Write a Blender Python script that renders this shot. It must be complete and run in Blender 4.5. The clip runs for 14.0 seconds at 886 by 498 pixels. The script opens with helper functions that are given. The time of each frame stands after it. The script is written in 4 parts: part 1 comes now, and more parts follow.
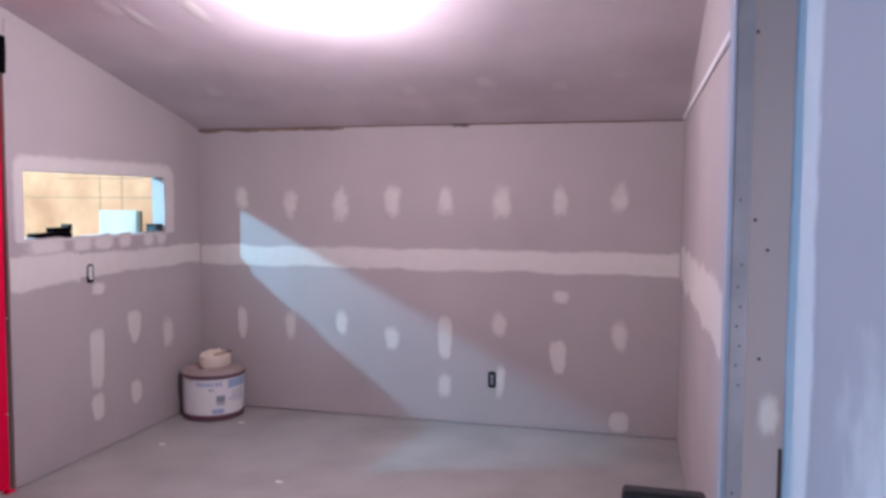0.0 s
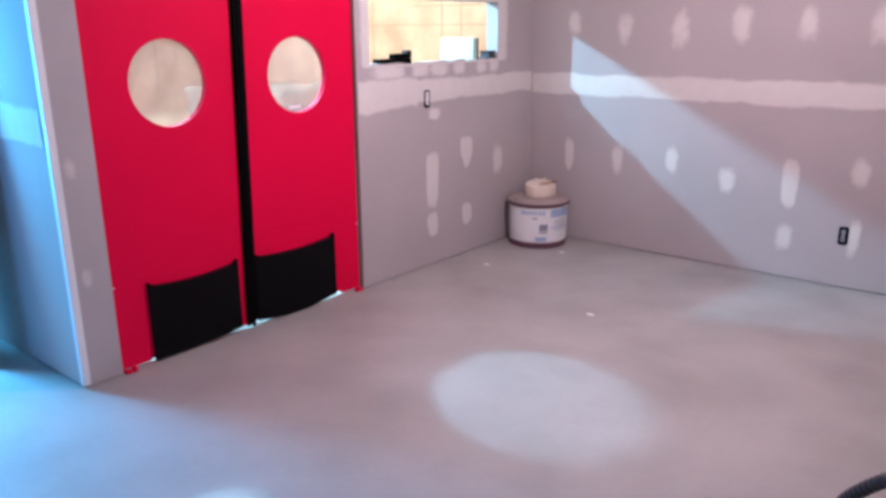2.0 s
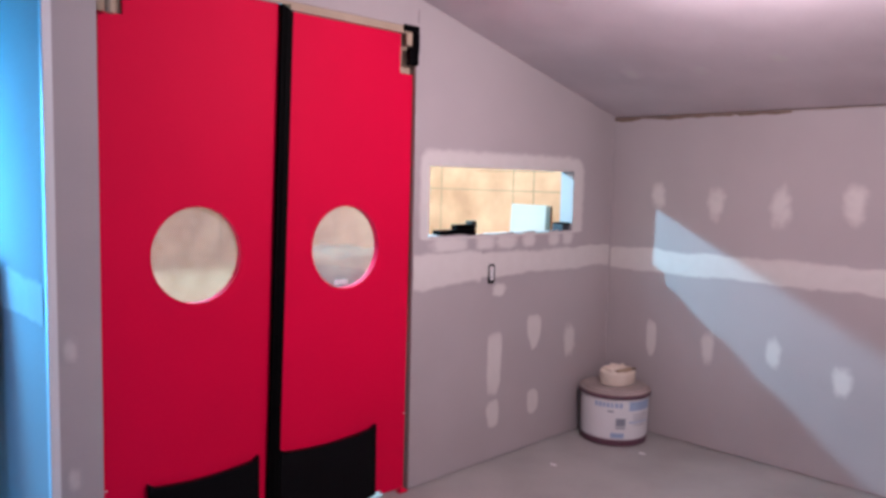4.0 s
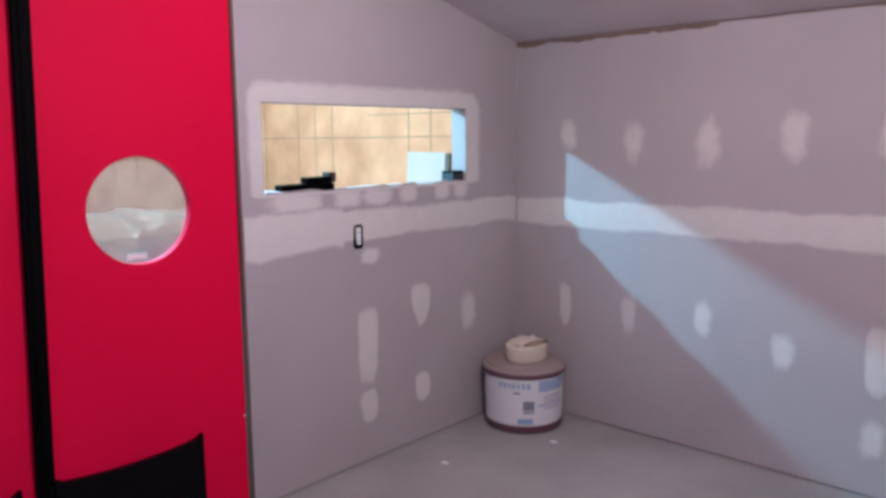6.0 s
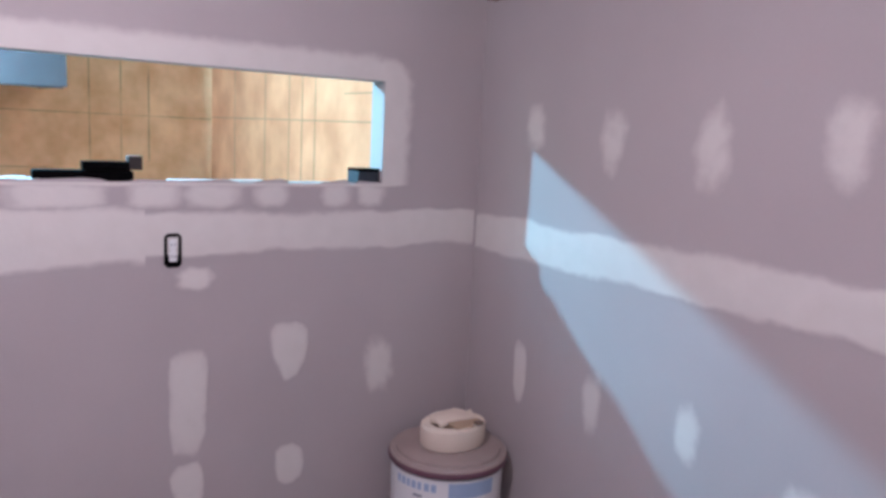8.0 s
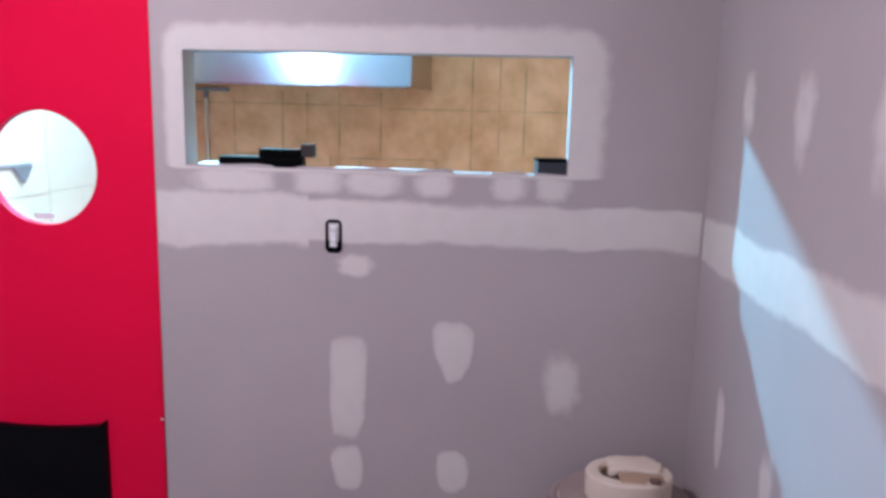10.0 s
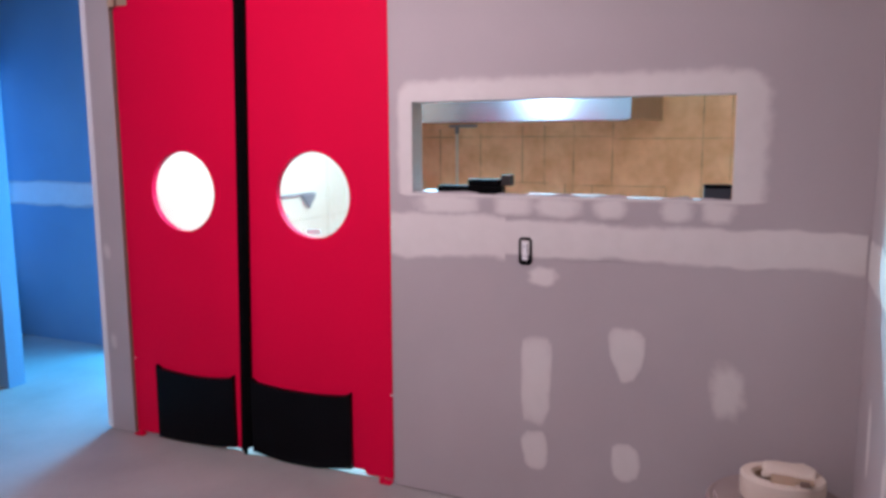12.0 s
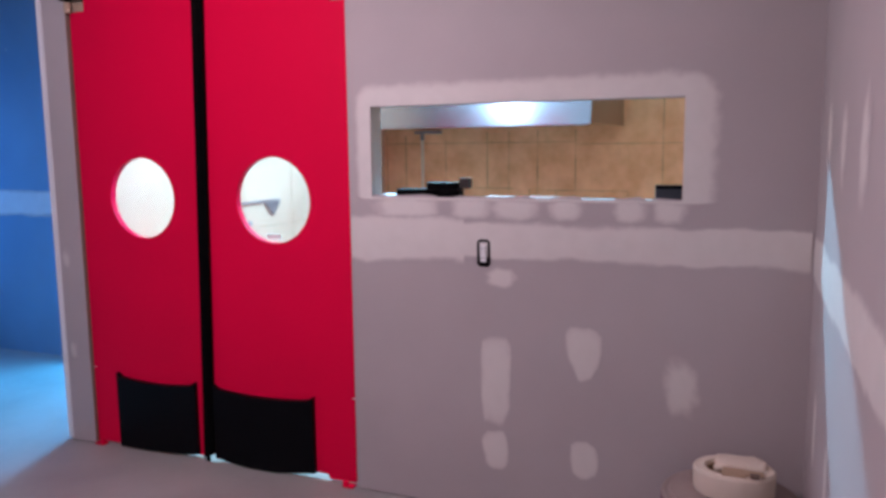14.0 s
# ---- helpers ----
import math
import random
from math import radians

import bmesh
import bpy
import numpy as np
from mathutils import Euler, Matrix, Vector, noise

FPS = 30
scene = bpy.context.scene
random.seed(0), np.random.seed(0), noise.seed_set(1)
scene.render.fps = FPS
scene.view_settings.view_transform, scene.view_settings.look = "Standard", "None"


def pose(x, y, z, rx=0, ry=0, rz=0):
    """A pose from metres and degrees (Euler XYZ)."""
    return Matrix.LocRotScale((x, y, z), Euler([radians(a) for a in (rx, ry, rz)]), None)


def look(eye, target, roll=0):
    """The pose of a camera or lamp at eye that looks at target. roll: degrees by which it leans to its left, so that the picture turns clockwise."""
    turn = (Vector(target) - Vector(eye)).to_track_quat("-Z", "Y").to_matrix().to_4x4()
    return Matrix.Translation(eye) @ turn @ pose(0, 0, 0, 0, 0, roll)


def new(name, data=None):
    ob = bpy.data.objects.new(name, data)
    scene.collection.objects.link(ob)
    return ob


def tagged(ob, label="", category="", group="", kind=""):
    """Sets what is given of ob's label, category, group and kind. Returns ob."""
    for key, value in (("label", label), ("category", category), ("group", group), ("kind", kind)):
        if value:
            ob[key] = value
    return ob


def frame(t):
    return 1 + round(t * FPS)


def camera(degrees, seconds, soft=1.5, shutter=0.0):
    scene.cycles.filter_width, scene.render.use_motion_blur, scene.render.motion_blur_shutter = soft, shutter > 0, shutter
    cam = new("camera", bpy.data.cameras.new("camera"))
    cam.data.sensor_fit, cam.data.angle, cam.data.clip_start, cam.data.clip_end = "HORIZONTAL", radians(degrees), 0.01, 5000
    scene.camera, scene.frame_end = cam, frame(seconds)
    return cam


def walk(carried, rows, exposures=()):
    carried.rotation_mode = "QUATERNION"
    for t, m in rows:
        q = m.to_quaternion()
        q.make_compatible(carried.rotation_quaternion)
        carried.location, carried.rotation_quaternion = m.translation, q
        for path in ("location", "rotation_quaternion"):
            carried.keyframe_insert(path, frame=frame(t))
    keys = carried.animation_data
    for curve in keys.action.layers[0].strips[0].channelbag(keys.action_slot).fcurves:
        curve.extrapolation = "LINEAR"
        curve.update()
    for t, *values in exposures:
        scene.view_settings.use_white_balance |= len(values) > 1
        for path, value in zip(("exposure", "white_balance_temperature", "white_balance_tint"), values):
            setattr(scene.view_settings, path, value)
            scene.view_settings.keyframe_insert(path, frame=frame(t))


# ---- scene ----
from mathutils import geometry

cam = camera(60.1, 14.0, soft=3.3, shutter=0.0)
PATH = [
    (0, pose(3.306, -5.334, 1.617, 86.33, -0.29, 14.20)),
    (0.2, pose(3.309, -5.356, 1.605, 81.25, -0.08, 13.67)),
    (0.5, pose(3.307, -5.375, 1.579, 75.11, 0.19, 11.61)),
    (0.7, pose(3.299, -5.375, 1.556, 72.91, 0.41, 11.62)),
    (1, pose(3.291, -5.359, 1.537, 71.05, 0.57, 16.86)),
    (1.2, pose(3.297, -5.316, 1.524, 71.21, 0.65, 22.70)),
    (1.5, pose(3.306, -5.239, 1.541, 71.39, 0.38, 29.99)),
    (2, pose(3.335, -5.130, 1.589, 73.96, 0.38, 39.48)),
    (2.2, pose(3.272, -5.036, 1.617, 77.17, 0.15, 40.98)),
    (2.5, pose(3.244, -4.967, 1.647, 83.74, -0.03, 43.14)),
    (2.7, pose(3.194, -4.944, 1.695, 86.56, -0.41, 42.64)),
    (4.8, pose(2.972, -4.284, 1.665, 82.32, -0.14, 48.50)),
    (5, pose(3.048, -4.180, 1.642, 81.76, 0.49, 49.12)),
    (5.5, pose(2.959, -3.969, 1.620, 82.07, 0.03, 48.30)),
    (5.8, pose(2.839, -3.794, 1.611, 82.53, 0.23, 44.40)),
    (6, pose(2.774, -3.666, 1.612, 81.76, 0.53, 42.55)),
    (6.2, pose(2.775, -3.515, 1.591, 81.93, 0.70, 43.18)),
    (6.3, pose(2.766, -3.434, 1.581, 82.48, 0.79, 43.12)),
    (6.5, pose(2.744, -3.272, 1.560, 82.19, 0.96, 43.04)),
    (7, pose(2.634, -2.834, 1.534, 81.17, 0.76, 43.73)),
    (7.2, pose(2.626, -2.631, 1.572, 81.33, -0.11, 45.14)),
    (9.3, pose(2.662, -1.047, 1.585, 79.14, -0.41, 82.99)),
    (9.5, pose(2.639, -0.938, 1.578, 79.17, 0.33, 86.37)),
    (9.7, pose(2.624, -0.822, 1.575, 79.76, -0.40, 89.14)),
    (10, pose(2.597, -0.691, 1.573, 80.02, -1.36, 94.28)),
    (10.5, pose(2.693, -0.459, 1.574, 80.66, -0.92, 103.65)),
    (10.7, pose(2.756, -0.385, 1.580, 80.43, -0.68, 106.37)),
    (11, pose(2.831, -0.322, 1.591, 80.37, -0.11, 108.12)),
    (11.5, pose(2.936, -0.321, 1.604, 80.76, 0.70, 108.87)),
    (12, pose(3.018, -0.287, 1.609, 81.85, 0.32, 113.98)),
    (12.5, pose(3.059, -0.241, 1.658, 86.93, -0.17, 114.60)),
    (12.7, pose(3.059, -0.231, 1.678, 91.02, -0.13, 114.89)),
    (13, pose(3.052, -0.231, 1.690, 94.11, 0.02, 114.49)),
    (13.2, pose(3.062, -0.225, 1.675, 94.61, 0.29, 114.53)),
    (13.5, pose(3.058, -0.217, 1.650, 90.27, 1.01, 114.32)),
    (13.7, pose(3.043, -0.225, 1.620, 85.54, 1.06, 112.76)),
    (14, pose(3.028, -0.222, 1.589, 82.45, 0.67, 111.85)),
]
walk(cam, PATH, exposures=((0.0, -0.05, 6470, 9.5), (1.0, 0.26, 6470, 9.5), (1.6, 0.31, 6500, 10), (2.5, 0.31, 7120, 15), (3.5, 0.1, 6800, 11), (5.0, -0.2, 7000, 13), (6.5, -0.14, 6200, 4), (7.0, -0.08, 6220, 4), (9.5, 0.09, 6170, 3),
                              (10.5, 0.16, 6090, 2.5), (11.3, 0.14, 6180, 4), (12.5, -0.14, 6980, 15), (13.2, -0.21, 6900, 16), (14.0, -0.27, 6720, 15)))


# ---- light ----
world = bpy.data.worlds.new("sky")
scene.world = world
world.use_nodes = True
wn = world.node_tree.nodes
sky = wn.new("ShaderNodeTexSky")
sky.sky_type, sky.sun_disc = "NISHITA", False
sky.sun_elevation, sky.sun_rotation = radians(35), radians(250)
world.node_tree.links.new(sky.outputs["Color"], wn["Background"].inputs["Color"])
wn["Background"].inputs["Strength"].default_value = 0.12

def lamp(name, kind, m, watts, colour, **more):
    data = bpy.data.lights.new(name, kind)
    data.energy, data.color = watts, colour
    for key, value in more.items():
        if key == "size":
            data.shape, data.size, data.size_y = "RECTANGLE", value[0], value[1]
        elif key == "angle":
            data.angle = value
        elif key == "spread":
            data.spread = value
        elif key == "radius":
            data.shadow_soft_size = value
    ob = new(name, data)
    ob.matrix_world = m
    return ob


lamp("entrance_daylight", "AREA", look((-1.9, -4.17, 1.25), (0.4, -4.05, 0.0)), 190, (0.03, 0.43, 1.0), size=(0.62, 2.0))
# added blue fill behind an invented opening, to colour the passage walls
lamp("passage_blue_fill", "AREA", look((-0.82, -6.35, 1.4), (-0.82, 0, 1.0)), 15, (0.02, 0.28, 1.0), size=(0.8, 1.6))
# added fill for the stub and near east wall; no known source there
lamp("east_wall_fill", "AREA", look((3.15, -6.27, 1.3), (3.75, -5.0, 1.3)), 7.5, (1.0, 0.86, 0.98), size=(0.6, 1.9), spread=radians(60))
lamp("bulb_light", "POINT", pose(1.82, -2.02, 2.448), 103, (0.92, 0.79, 0.95), radius=0.05)
lamp("kitchen_bulb_light", "POINT", pose(-1.30, -2.20, 2.40), 455, (0.265, 0.67, 1.0), radius=0.04)


# ---- materials ----
def material(name, base, base2=None, rough=0.8, metal=0.0, grain=60.0, blotch=1.6, bump=0.15, spread=0.5, spec=0.5):
    """Two tones, blended by a coarse and a fine noise; fine relief."""
    m = bpy.data.materials.new(name)
    m.use_nodes = True
    nt = m.node_tree
    n, l = nt.nodes, nt.links
    b = n["Principled BSDF"]
    base2 = base2 or tuple(c * 0.85 for c in base)
    geo = n.new("ShaderNodeNewGeometry")
    big, fine = n.new("ShaderNodeTexNoise"), n.new("ShaderNodeTexNoise")
    big.inputs["Scale"].default_value, fine.inputs["Scale"].default_value = blotch, grain
    big.inputs["Detail"].default_value, fine.inputs["Detail"].default_value = 5, 3
    for x in (big, fine):
        l.new(geo.outputs["Position"], x.inputs["Vector"])
    mix = n.new("ShaderNodeMath")
    mix.operation = "MULTIPLY_ADD"
    mix.inputs[1].default_value = 0.3
    l.new(fine.outputs["Fac"], mix.inputs[0])
    sc = n.new("ShaderNodeMath")
    sc.operation = "MULTIPLY_ADD"
    sc.inputs[1].default_value, sc.inputs[2].default_value = 1.6 * spread / 0.5, 0.35 - 0.8 * spread / 0.5
    l.new(big.outputs["Fac"], sc.inputs[0])
    l.new(sc.outputs[0], mix.inputs[2])
    ramp = n.new("ShaderNodeMix")
    ramp.data_type, ramp.clamp_factor = "RGBA", True
    ramp.inputs[6].default_value, ramp.inputs[7].default_value = (*base, 1), (*base2, 1)
    l.new(mix.outputs[0], ramp.inputs[0])
    l.new(ramp.outputs[2], b.inputs["Base Color"])
    r = n.new("ShaderNodeMath")
    r.operation = "MULTIPLY_ADD"
    r.inputs[1].default_value, r.inputs[2].default_value = 0.16, max(rough - 0.08, 0.02)
    l.new(big.outputs["Fac"], r.inputs[0])
    l.new(r.outputs[0], b.inputs["Roughness"])
    b.inputs["Metallic"].default_value = metal
    b.inputs["Specular IOR Level"].default_value = spec
    if bump:
        bp = n.new("ShaderNodeBump")
        bp.inputs["Strength"].default_value, bp.inputs["Distance"].default_value = bump, 0.004
        l.new(fine.outputs["Fac"], bp.inputs["Height"])
        l.new(bp.outputs["Normal"], b.inputs["Normal"])
    return m


PAPER, PAPER2 = (0.455, 0.407, 0.396), (0.385, 0.343, 0.334)
CEIL = (0.68, 0.60, 0.605), (0.54, 0.47, 0.48)
MUD, MUD2 = (0.68, 0.645, 0.60), (0.60, 0.565, 0.52)


def mud_material(name, bare):
    """Joint compound, thinning out to bare board paper where the 'mud' attribute falls to nought."""
    m = material(name, *bare, rough=0.85, grain=90, blotch=1.3, bump=0.1)
    n, l = m.node_tree.nodes, m.node_tree.links
    b = n["Principled BSDF"]
    paper = b.inputs["Base Color"].links[0].from_socket
    at = n.new("ShaderNodeAttribute")
    at.attribute_name = "mud"
    geo = n.new("ShaderNodeNewGeometry")
    no = n.new("ShaderNodeTexNoise")
    no.inputs["Scale"].default_value, no.inputs["Detail"].default_value = 14, 4
    l.new(geo.outputs["Position"], no.inputs["Vector"])
    a = n.new("ShaderNodeMath")
    a.operation = "MULTIPLY_ADD"
    a.inputs[1].default_value, a.inputs[2].default_value = 0.9, -0.45
    l.new(no.outputs["Fac"], a.inputs[0])
    s = n.new("ShaderNodeMath")
    s.operation = "ADD"
    l.new(at.outputs["Fac"], s.inputs[0])
    l.new(a.outputs[0], s.inputs[1])
    mr = n.new("ShaderNodeMapRange")
    mr.interpolation_type = "SMOOTHSTEP"
    mr.inputs[1].default_value, mr.inputs[2].default_value = 0.12, 0.90
    l.new(s.outputs[0], mr.inputs[0])
    tone = n.new("ShaderNodeMix")
    tone.data_type = "RGBA"
    tone.inputs[6].default_value, tone.inputs[7].default_value = (*MUD, 1), (*MUD2, 1)
    l.new(no.outputs["Fac"], tone.inputs[0])
    mix = n.new("ShaderNodeMix")
    mix.data_type = "RGBA"
    l.new(mr.outputs[0], mix.inputs[0])
    l.new(paper, mix.inputs[6])
    l.new(tone.outputs[2], mix.inputs[7])
    l.new(mix.outputs[2], b.inputs["Base Color"])
    return m


M = {}
M["paper"] = material("drywall_paper", PAPER, PAPER2, rough=0.85, grain=90, blotch=1.3, bump=0.1)
M["mud"] = mud_material("joint_compound", (PAPER, PAPER2))
M["ceiling_mud"] = mud_material("ceiling_compound", CEIL)
M["ceiling"] = material("ceiling_board", *CEIL, rough=0.85, grain=70, blotch=1.4, bump=0.12, spread=0.9)
M["concrete"] = material("dusty_concrete", (0.395, 0.380, 0.356), (0.295, 0.286, 0.265), rough=0.6, grain=35, blotch=1.8, bump=0.12, spread=0.7)
M["red"] = material("red_plastic", (0.75, 0.0025, 0.051), (0.64, 0.002, 0.041), rough=0.6, grain=50, blotch=0.8, bump=0.03, spec=0.08)
M["rubber"] = material("black_rubber", (0.0016, 0.0015, 0.0017), (0.003, 0.003, 0.003), rough=0.7, grain=40, bump=0.05, spec=0.035)
M["black"] = material("black_plastic", (0.0012, 0.0011, 0.0014), (0.0022, 0.0022, 0.0026), rough=0.5, grain=60, bump=0.05, spec=0.03)
M["kick"] = material("glossy_black_plate", (0.0012, 0.0012, 0.0018), (0.0026, 0.0026, 0.0038), rough=0.36, grain=40, blotch=5, bump=0.12, spec=0.1)
M["dark"] = material("dark_void", (0.03, 0.024, 0.022), (0.05, 0.04, 0.035), rough=0.9, bump=0.0)
M["pine"] = material("pine", (0.46, 0.36, 0.26), (0.36, 0.27, 0.18), rough=0.7, grain=25, blotch=5, bump=0.1)
# one plywood, two tones: back wall lightened to offset the hood's shadow, lamp-side wall deeper
M["osb"] = material("sheathing_plywood", (0.97, 0.58, 0.33), (0.76, 0.39, 0.20), rough=0.75, grain=16, blotch=4.0, bump=0.15, spread=0.9)
M["osb_lamp_side"] = material("lamp_side_sheathing_plywood", (0.92, 0.36, 0.180), (0.68, 0.225, 0.100), rough=0.8, grain=16, blotch=3.0, bump=0.15, spread=0.9)
# drywall with the passage's blue daylight painted into its base colour
M["blue_lit_board"] = material("blue_lit_drywall", (0.17, 0.31, 0.42), (0.13, 0.26, 0.37), rough=0.85, grain=80, blotch=1.5, bump=0.1)
M["faint_ink"] = material("faint_marker_line", (0.36, 0.17, 0.085), (0.45, 0.20, 0.10), rough=0.9, bump=0.0)
M["ink"] = material("marker_line", (0.24, 0.14, 0.075), (0.74, 0.42, 0.23), rough=0.9, bump=0.0, blotch=7, grain=30, spread=1.0)
M["steel"] = material("stainless", (0.225, 0.18, 0.19), (0.175, 0.14, 0.15), rough=0.22, metal=1.0, grain=120, blotch=2, bump=0.03)
sn = M["steel"].node_tree
tang = sn.nodes.new("ShaderNodeTangent")
tang.direction_type, tang.axis = "RADIAL", "Z"
sn.nodes["Principled BSDF"].inputs["Anisotropic"].default_value = 0.4
sn.nodes["Principled BSDF"].inputs["Anisotropic Rotation"].default_value = 0.25
sn.links.new(tang.outputs["Tangent"], sn.nodes["Principled BSDF"].inputs["Tangent"])
M["zinc"] = material("galvanised", (0.30, 0.31, 0.34), (0.22, 0.23, 0.26), rough=0.55, metal=0.7, grain=50, blotch=9, bump=0.08)
M["white"] = material("white_board", (0.80, 0.80, 0.79), (0.74, 0.74, 0.73), rough=0.5, bump=0.03)
M["panel"] = material("kitchen_panel", (0.84, 0.54, 0.375), (0.73, 0.46, 0.305), rough=0.5, blotch=2.5, bump=0.05, spread=0.8)
M["grey_board"] = material("primed_board", (0.66, 0.45, 0.36), (0.58, 0.40, 0.32), rough=0.6, bump=0.03)
M["cream"] = material("cream_paper", (0.80, 0.70, 0.58), (0.70, 0.60, 0.48), rough=0.8, grain=40, bump=0.1)
M["tan"] = material("tan_card", (0.50, 0.36, 0.24), (0.42, 0.30, 0.20), rough=0.85)
M["bucket"] = material("bucket_plastic", (0.70, 0.68, 0.68), (0.62, 0.60, 0.60), rough=0.5, grain=20, blotch=5, bump=0.05)
M["bucket_dark"] = material("bucket_maroon", (0.10, 0.035, 0.06), (0.14, 0.06, 0.08), rough=0.5)
M["wrap"] = material("clear_wrap", (0.20, 0.095, 0.060), (0.50, 0.25, 0.16), rough=0.34, grain=14, blotch=8, bump=0.7, spread=1.0)
M["wrap"].node_tree.nodes["Principled BSDF"].inputs["Alpha"].default_value = 0.42
M["lid"] = material("dusty_lid", (0.30, 0.24, 0.22), (0.38, 0.31, 0.28), rough=0.75, grain=20, blotch=7)
M["blue_print"] = material("blue_print", (0.27, 0.38, 0.55), (0.36, 0.46, 0.60), rough=0.5, bump=0.0)
M["grey_print"] = material("grey_print", (0.20, 0.22, 0.26), (0.26, 0.28, 0.32), rough=0.5, bump=0.0)
M["vac_grey"] = material("vacuum_grey", (0.016, 0.022, 0.032), (0.032, 0.040, 0.050), rough=0.5, grain=30, blotch=6, bump=0.08)
M["vac_lid"] = material("vacuum_dusty_grey", (0.022, 0.028, 0.037), (0.075, 0.08, 0.088), rough=0.65, grain=30, blotch=8, bump=0.08)
M["vac_black"] = material("vacuum_black", (0.010, 0.011, 0.015), (0.022, 0.022, 0.026), rough=0.5, grain=30, blotch=8, bump=0.06)
M["red_plug"] = material("red_plug", (0.6, 0.03, 0.04), rough=0.45)
M["yellow"] = material("yellow_cord", (0.70, 0.50, 0.13), (0.58, 0.40, 0.10), rough=0.6)
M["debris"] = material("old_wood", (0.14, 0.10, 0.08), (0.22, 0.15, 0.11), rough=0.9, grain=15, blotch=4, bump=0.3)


def glass(name, rough=0.02, tint=(1, 1, 1)):
    m = bpy.data.materials.new(name)
    m.use_nodes = True
    b = m.node_tree.nodes["Principled BSDF"]
    b.inputs["Base Color"].default_value = (*tint, 1)
    b.inputs["Transmission Weight"].default_value = 0.88
    b.inputs["Roughness"].default_value = rough
    b.inputs["IOR"].default_value = 1.05
    return m


def glow(name, colour, strength):
    m = bpy.data.materials.new(name)
    m.use_nodes = True
    b = m.node_tree.nodes["Principled BSDF"]
    b.inputs["Emission Color"].default_value = (*colour, 1)
    b.inputs["Emission Strength"].default_value = strength
    return m


M["glass"] = glass("hazed_acrylic", 0.12)
M["bulb"] = glow("lit_bulb", (1.0, 0.9, 0.88), 40)
M["cool_bulb"] = glow("lit_cool_bulb", (0.7, 0.88, 1.0), 40)


# ---- mesh tools ----
def part(name, bm, mat, parent=None, label="", smooth=False):
    me = bpy.data.meshes.new(name)
    bmesh.ops.recalc_face_normals(bm, faces=bm.faces[:])
    if smooth:
        for f in bm.faces:
            f.smooth = True
    bm.to_mesh(me)
    bm.free()
    me.materials.append(mat)
    if smooth:
        me.set_sharp_from_angle(angle=radians(40))
    ob = new(name, me)
    if parent:
        ob.parent = parent
    if label:
        tagged(ob, label)
    return ob


def box(x0, x1, y0, y1, z0, z1, bevel=0.0, bm=None):
    own = bmesh.new()
    r = bmesh.ops.create_cube(own, size=1)
    bmesh.ops.transform(own, matrix=Matrix.Translation(((x0 + x1) / 2, (y0 + y1) / 2, (z0 + z1) / 2)) @ Matrix.Diagonal((x1 - x0, y1 - y0, z1 - z0, 1)), verts=own.verts)
    if bevel:
        bmesh.ops.bevel(own, geom=own.edges[:], offset=bevel, segments=2, affect="EDGES", profile=0.5)
    return join(bm, own)


def join(bm, own):
    if bm is None:
        return own
    me = bpy.data.meshes.new("tmp")
    own.to_mesh(me)
    own.free()
    bm.from_mesh(me)
    bpy.data.meshes.remove(me)
    return bm


def lathe(profile, steps=40, centre=(0, 0, 0), bm=None):
    """Turn (radius, height) pairs about the z axis; closed where the radius is nought."""
    own = bmesh.new()
    rings = []
    for r, z in profile:
        if r < 1e-6:
            rings.append([own.verts.new((centre[0], centre[1], centre[2] + z))])
        else:
            rings.append([own.verts.new((centre[0] + r * math.cos(2 * math.pi * i / steps), centre[1] + r * math.sin(2 * math.pi * i / steps), centre[2] + z)) for i in range(steps)])
    for a, b in zip(rings, rings[1:]):
        for i in range(steps):
            j = (i + 1) % steps
            q = [a[i % len(a)], a[j % len(a)], b[j % len(b)], b[i % len(b)]]
            q = list(dict.fromkeys(q))
            if len(q) > 2:
                own.faces.new(q)
    return join(bm, own)


def smooth_line(points, per=10, closed=False):
    """Catmull-Rom through the points."""
    p = [Vector(q) for q in points]
    out = []
    n = len(p)
    for i in range(n if closed else n - 1):
        a, b, c, d = (p[(i + k) % n] if closed else p[min(max(i + k, 0), n - 1)] for k in (-1, 0, 1, 2))
        for s in range(per):
            t = s / per
            out.append(0.5 * (2 * b + (c - a) * t + (2 * a - 5 * b + 4 * c - d) * t * t + (3 * b - a - 3 * c + d) * t ** 3))
    if not closed:
        out.append(p[-1])
    return out


def tube(points, radius, steps=10, ribs=0.0, bm=None):
    """A round tube along a line of points; ribs: every other ring is that much narrower."""
    own = bmesh.new()
    rings = []
    up = Vector((0.13, 0.21, 1)).normalized()
    for i, q in enumerate(points):
        d = (points[min(i + 1, len(points) - 1)] - points[max(i - 1, 0)]).normalized()
        s = d.cross(up)
        if s.length < 1e-3:
            s = d.cross(Vector((1, 0, 0)))
        s.normalize()
        v = s.cross(d)
        r = radius - (ribs if i % 2 else 0)
        rings.append([own.verts.new(q + s * (r * math.cos(2 * math.pi * k / steps)) + v * (r * math.sin(2 * math.pi * k / steps))) for k in range(steps)])
    for a, b in zip(rings, rings[1:]):
        for k in range(steps):
            own.faces.new((a[k], a[(k + 1) % steps], b[(k + 1) % steps], b[k]))
    own.faces.new(rings[0]), own.faces.new(rings[-1][::-1])
    return join(bm, own)


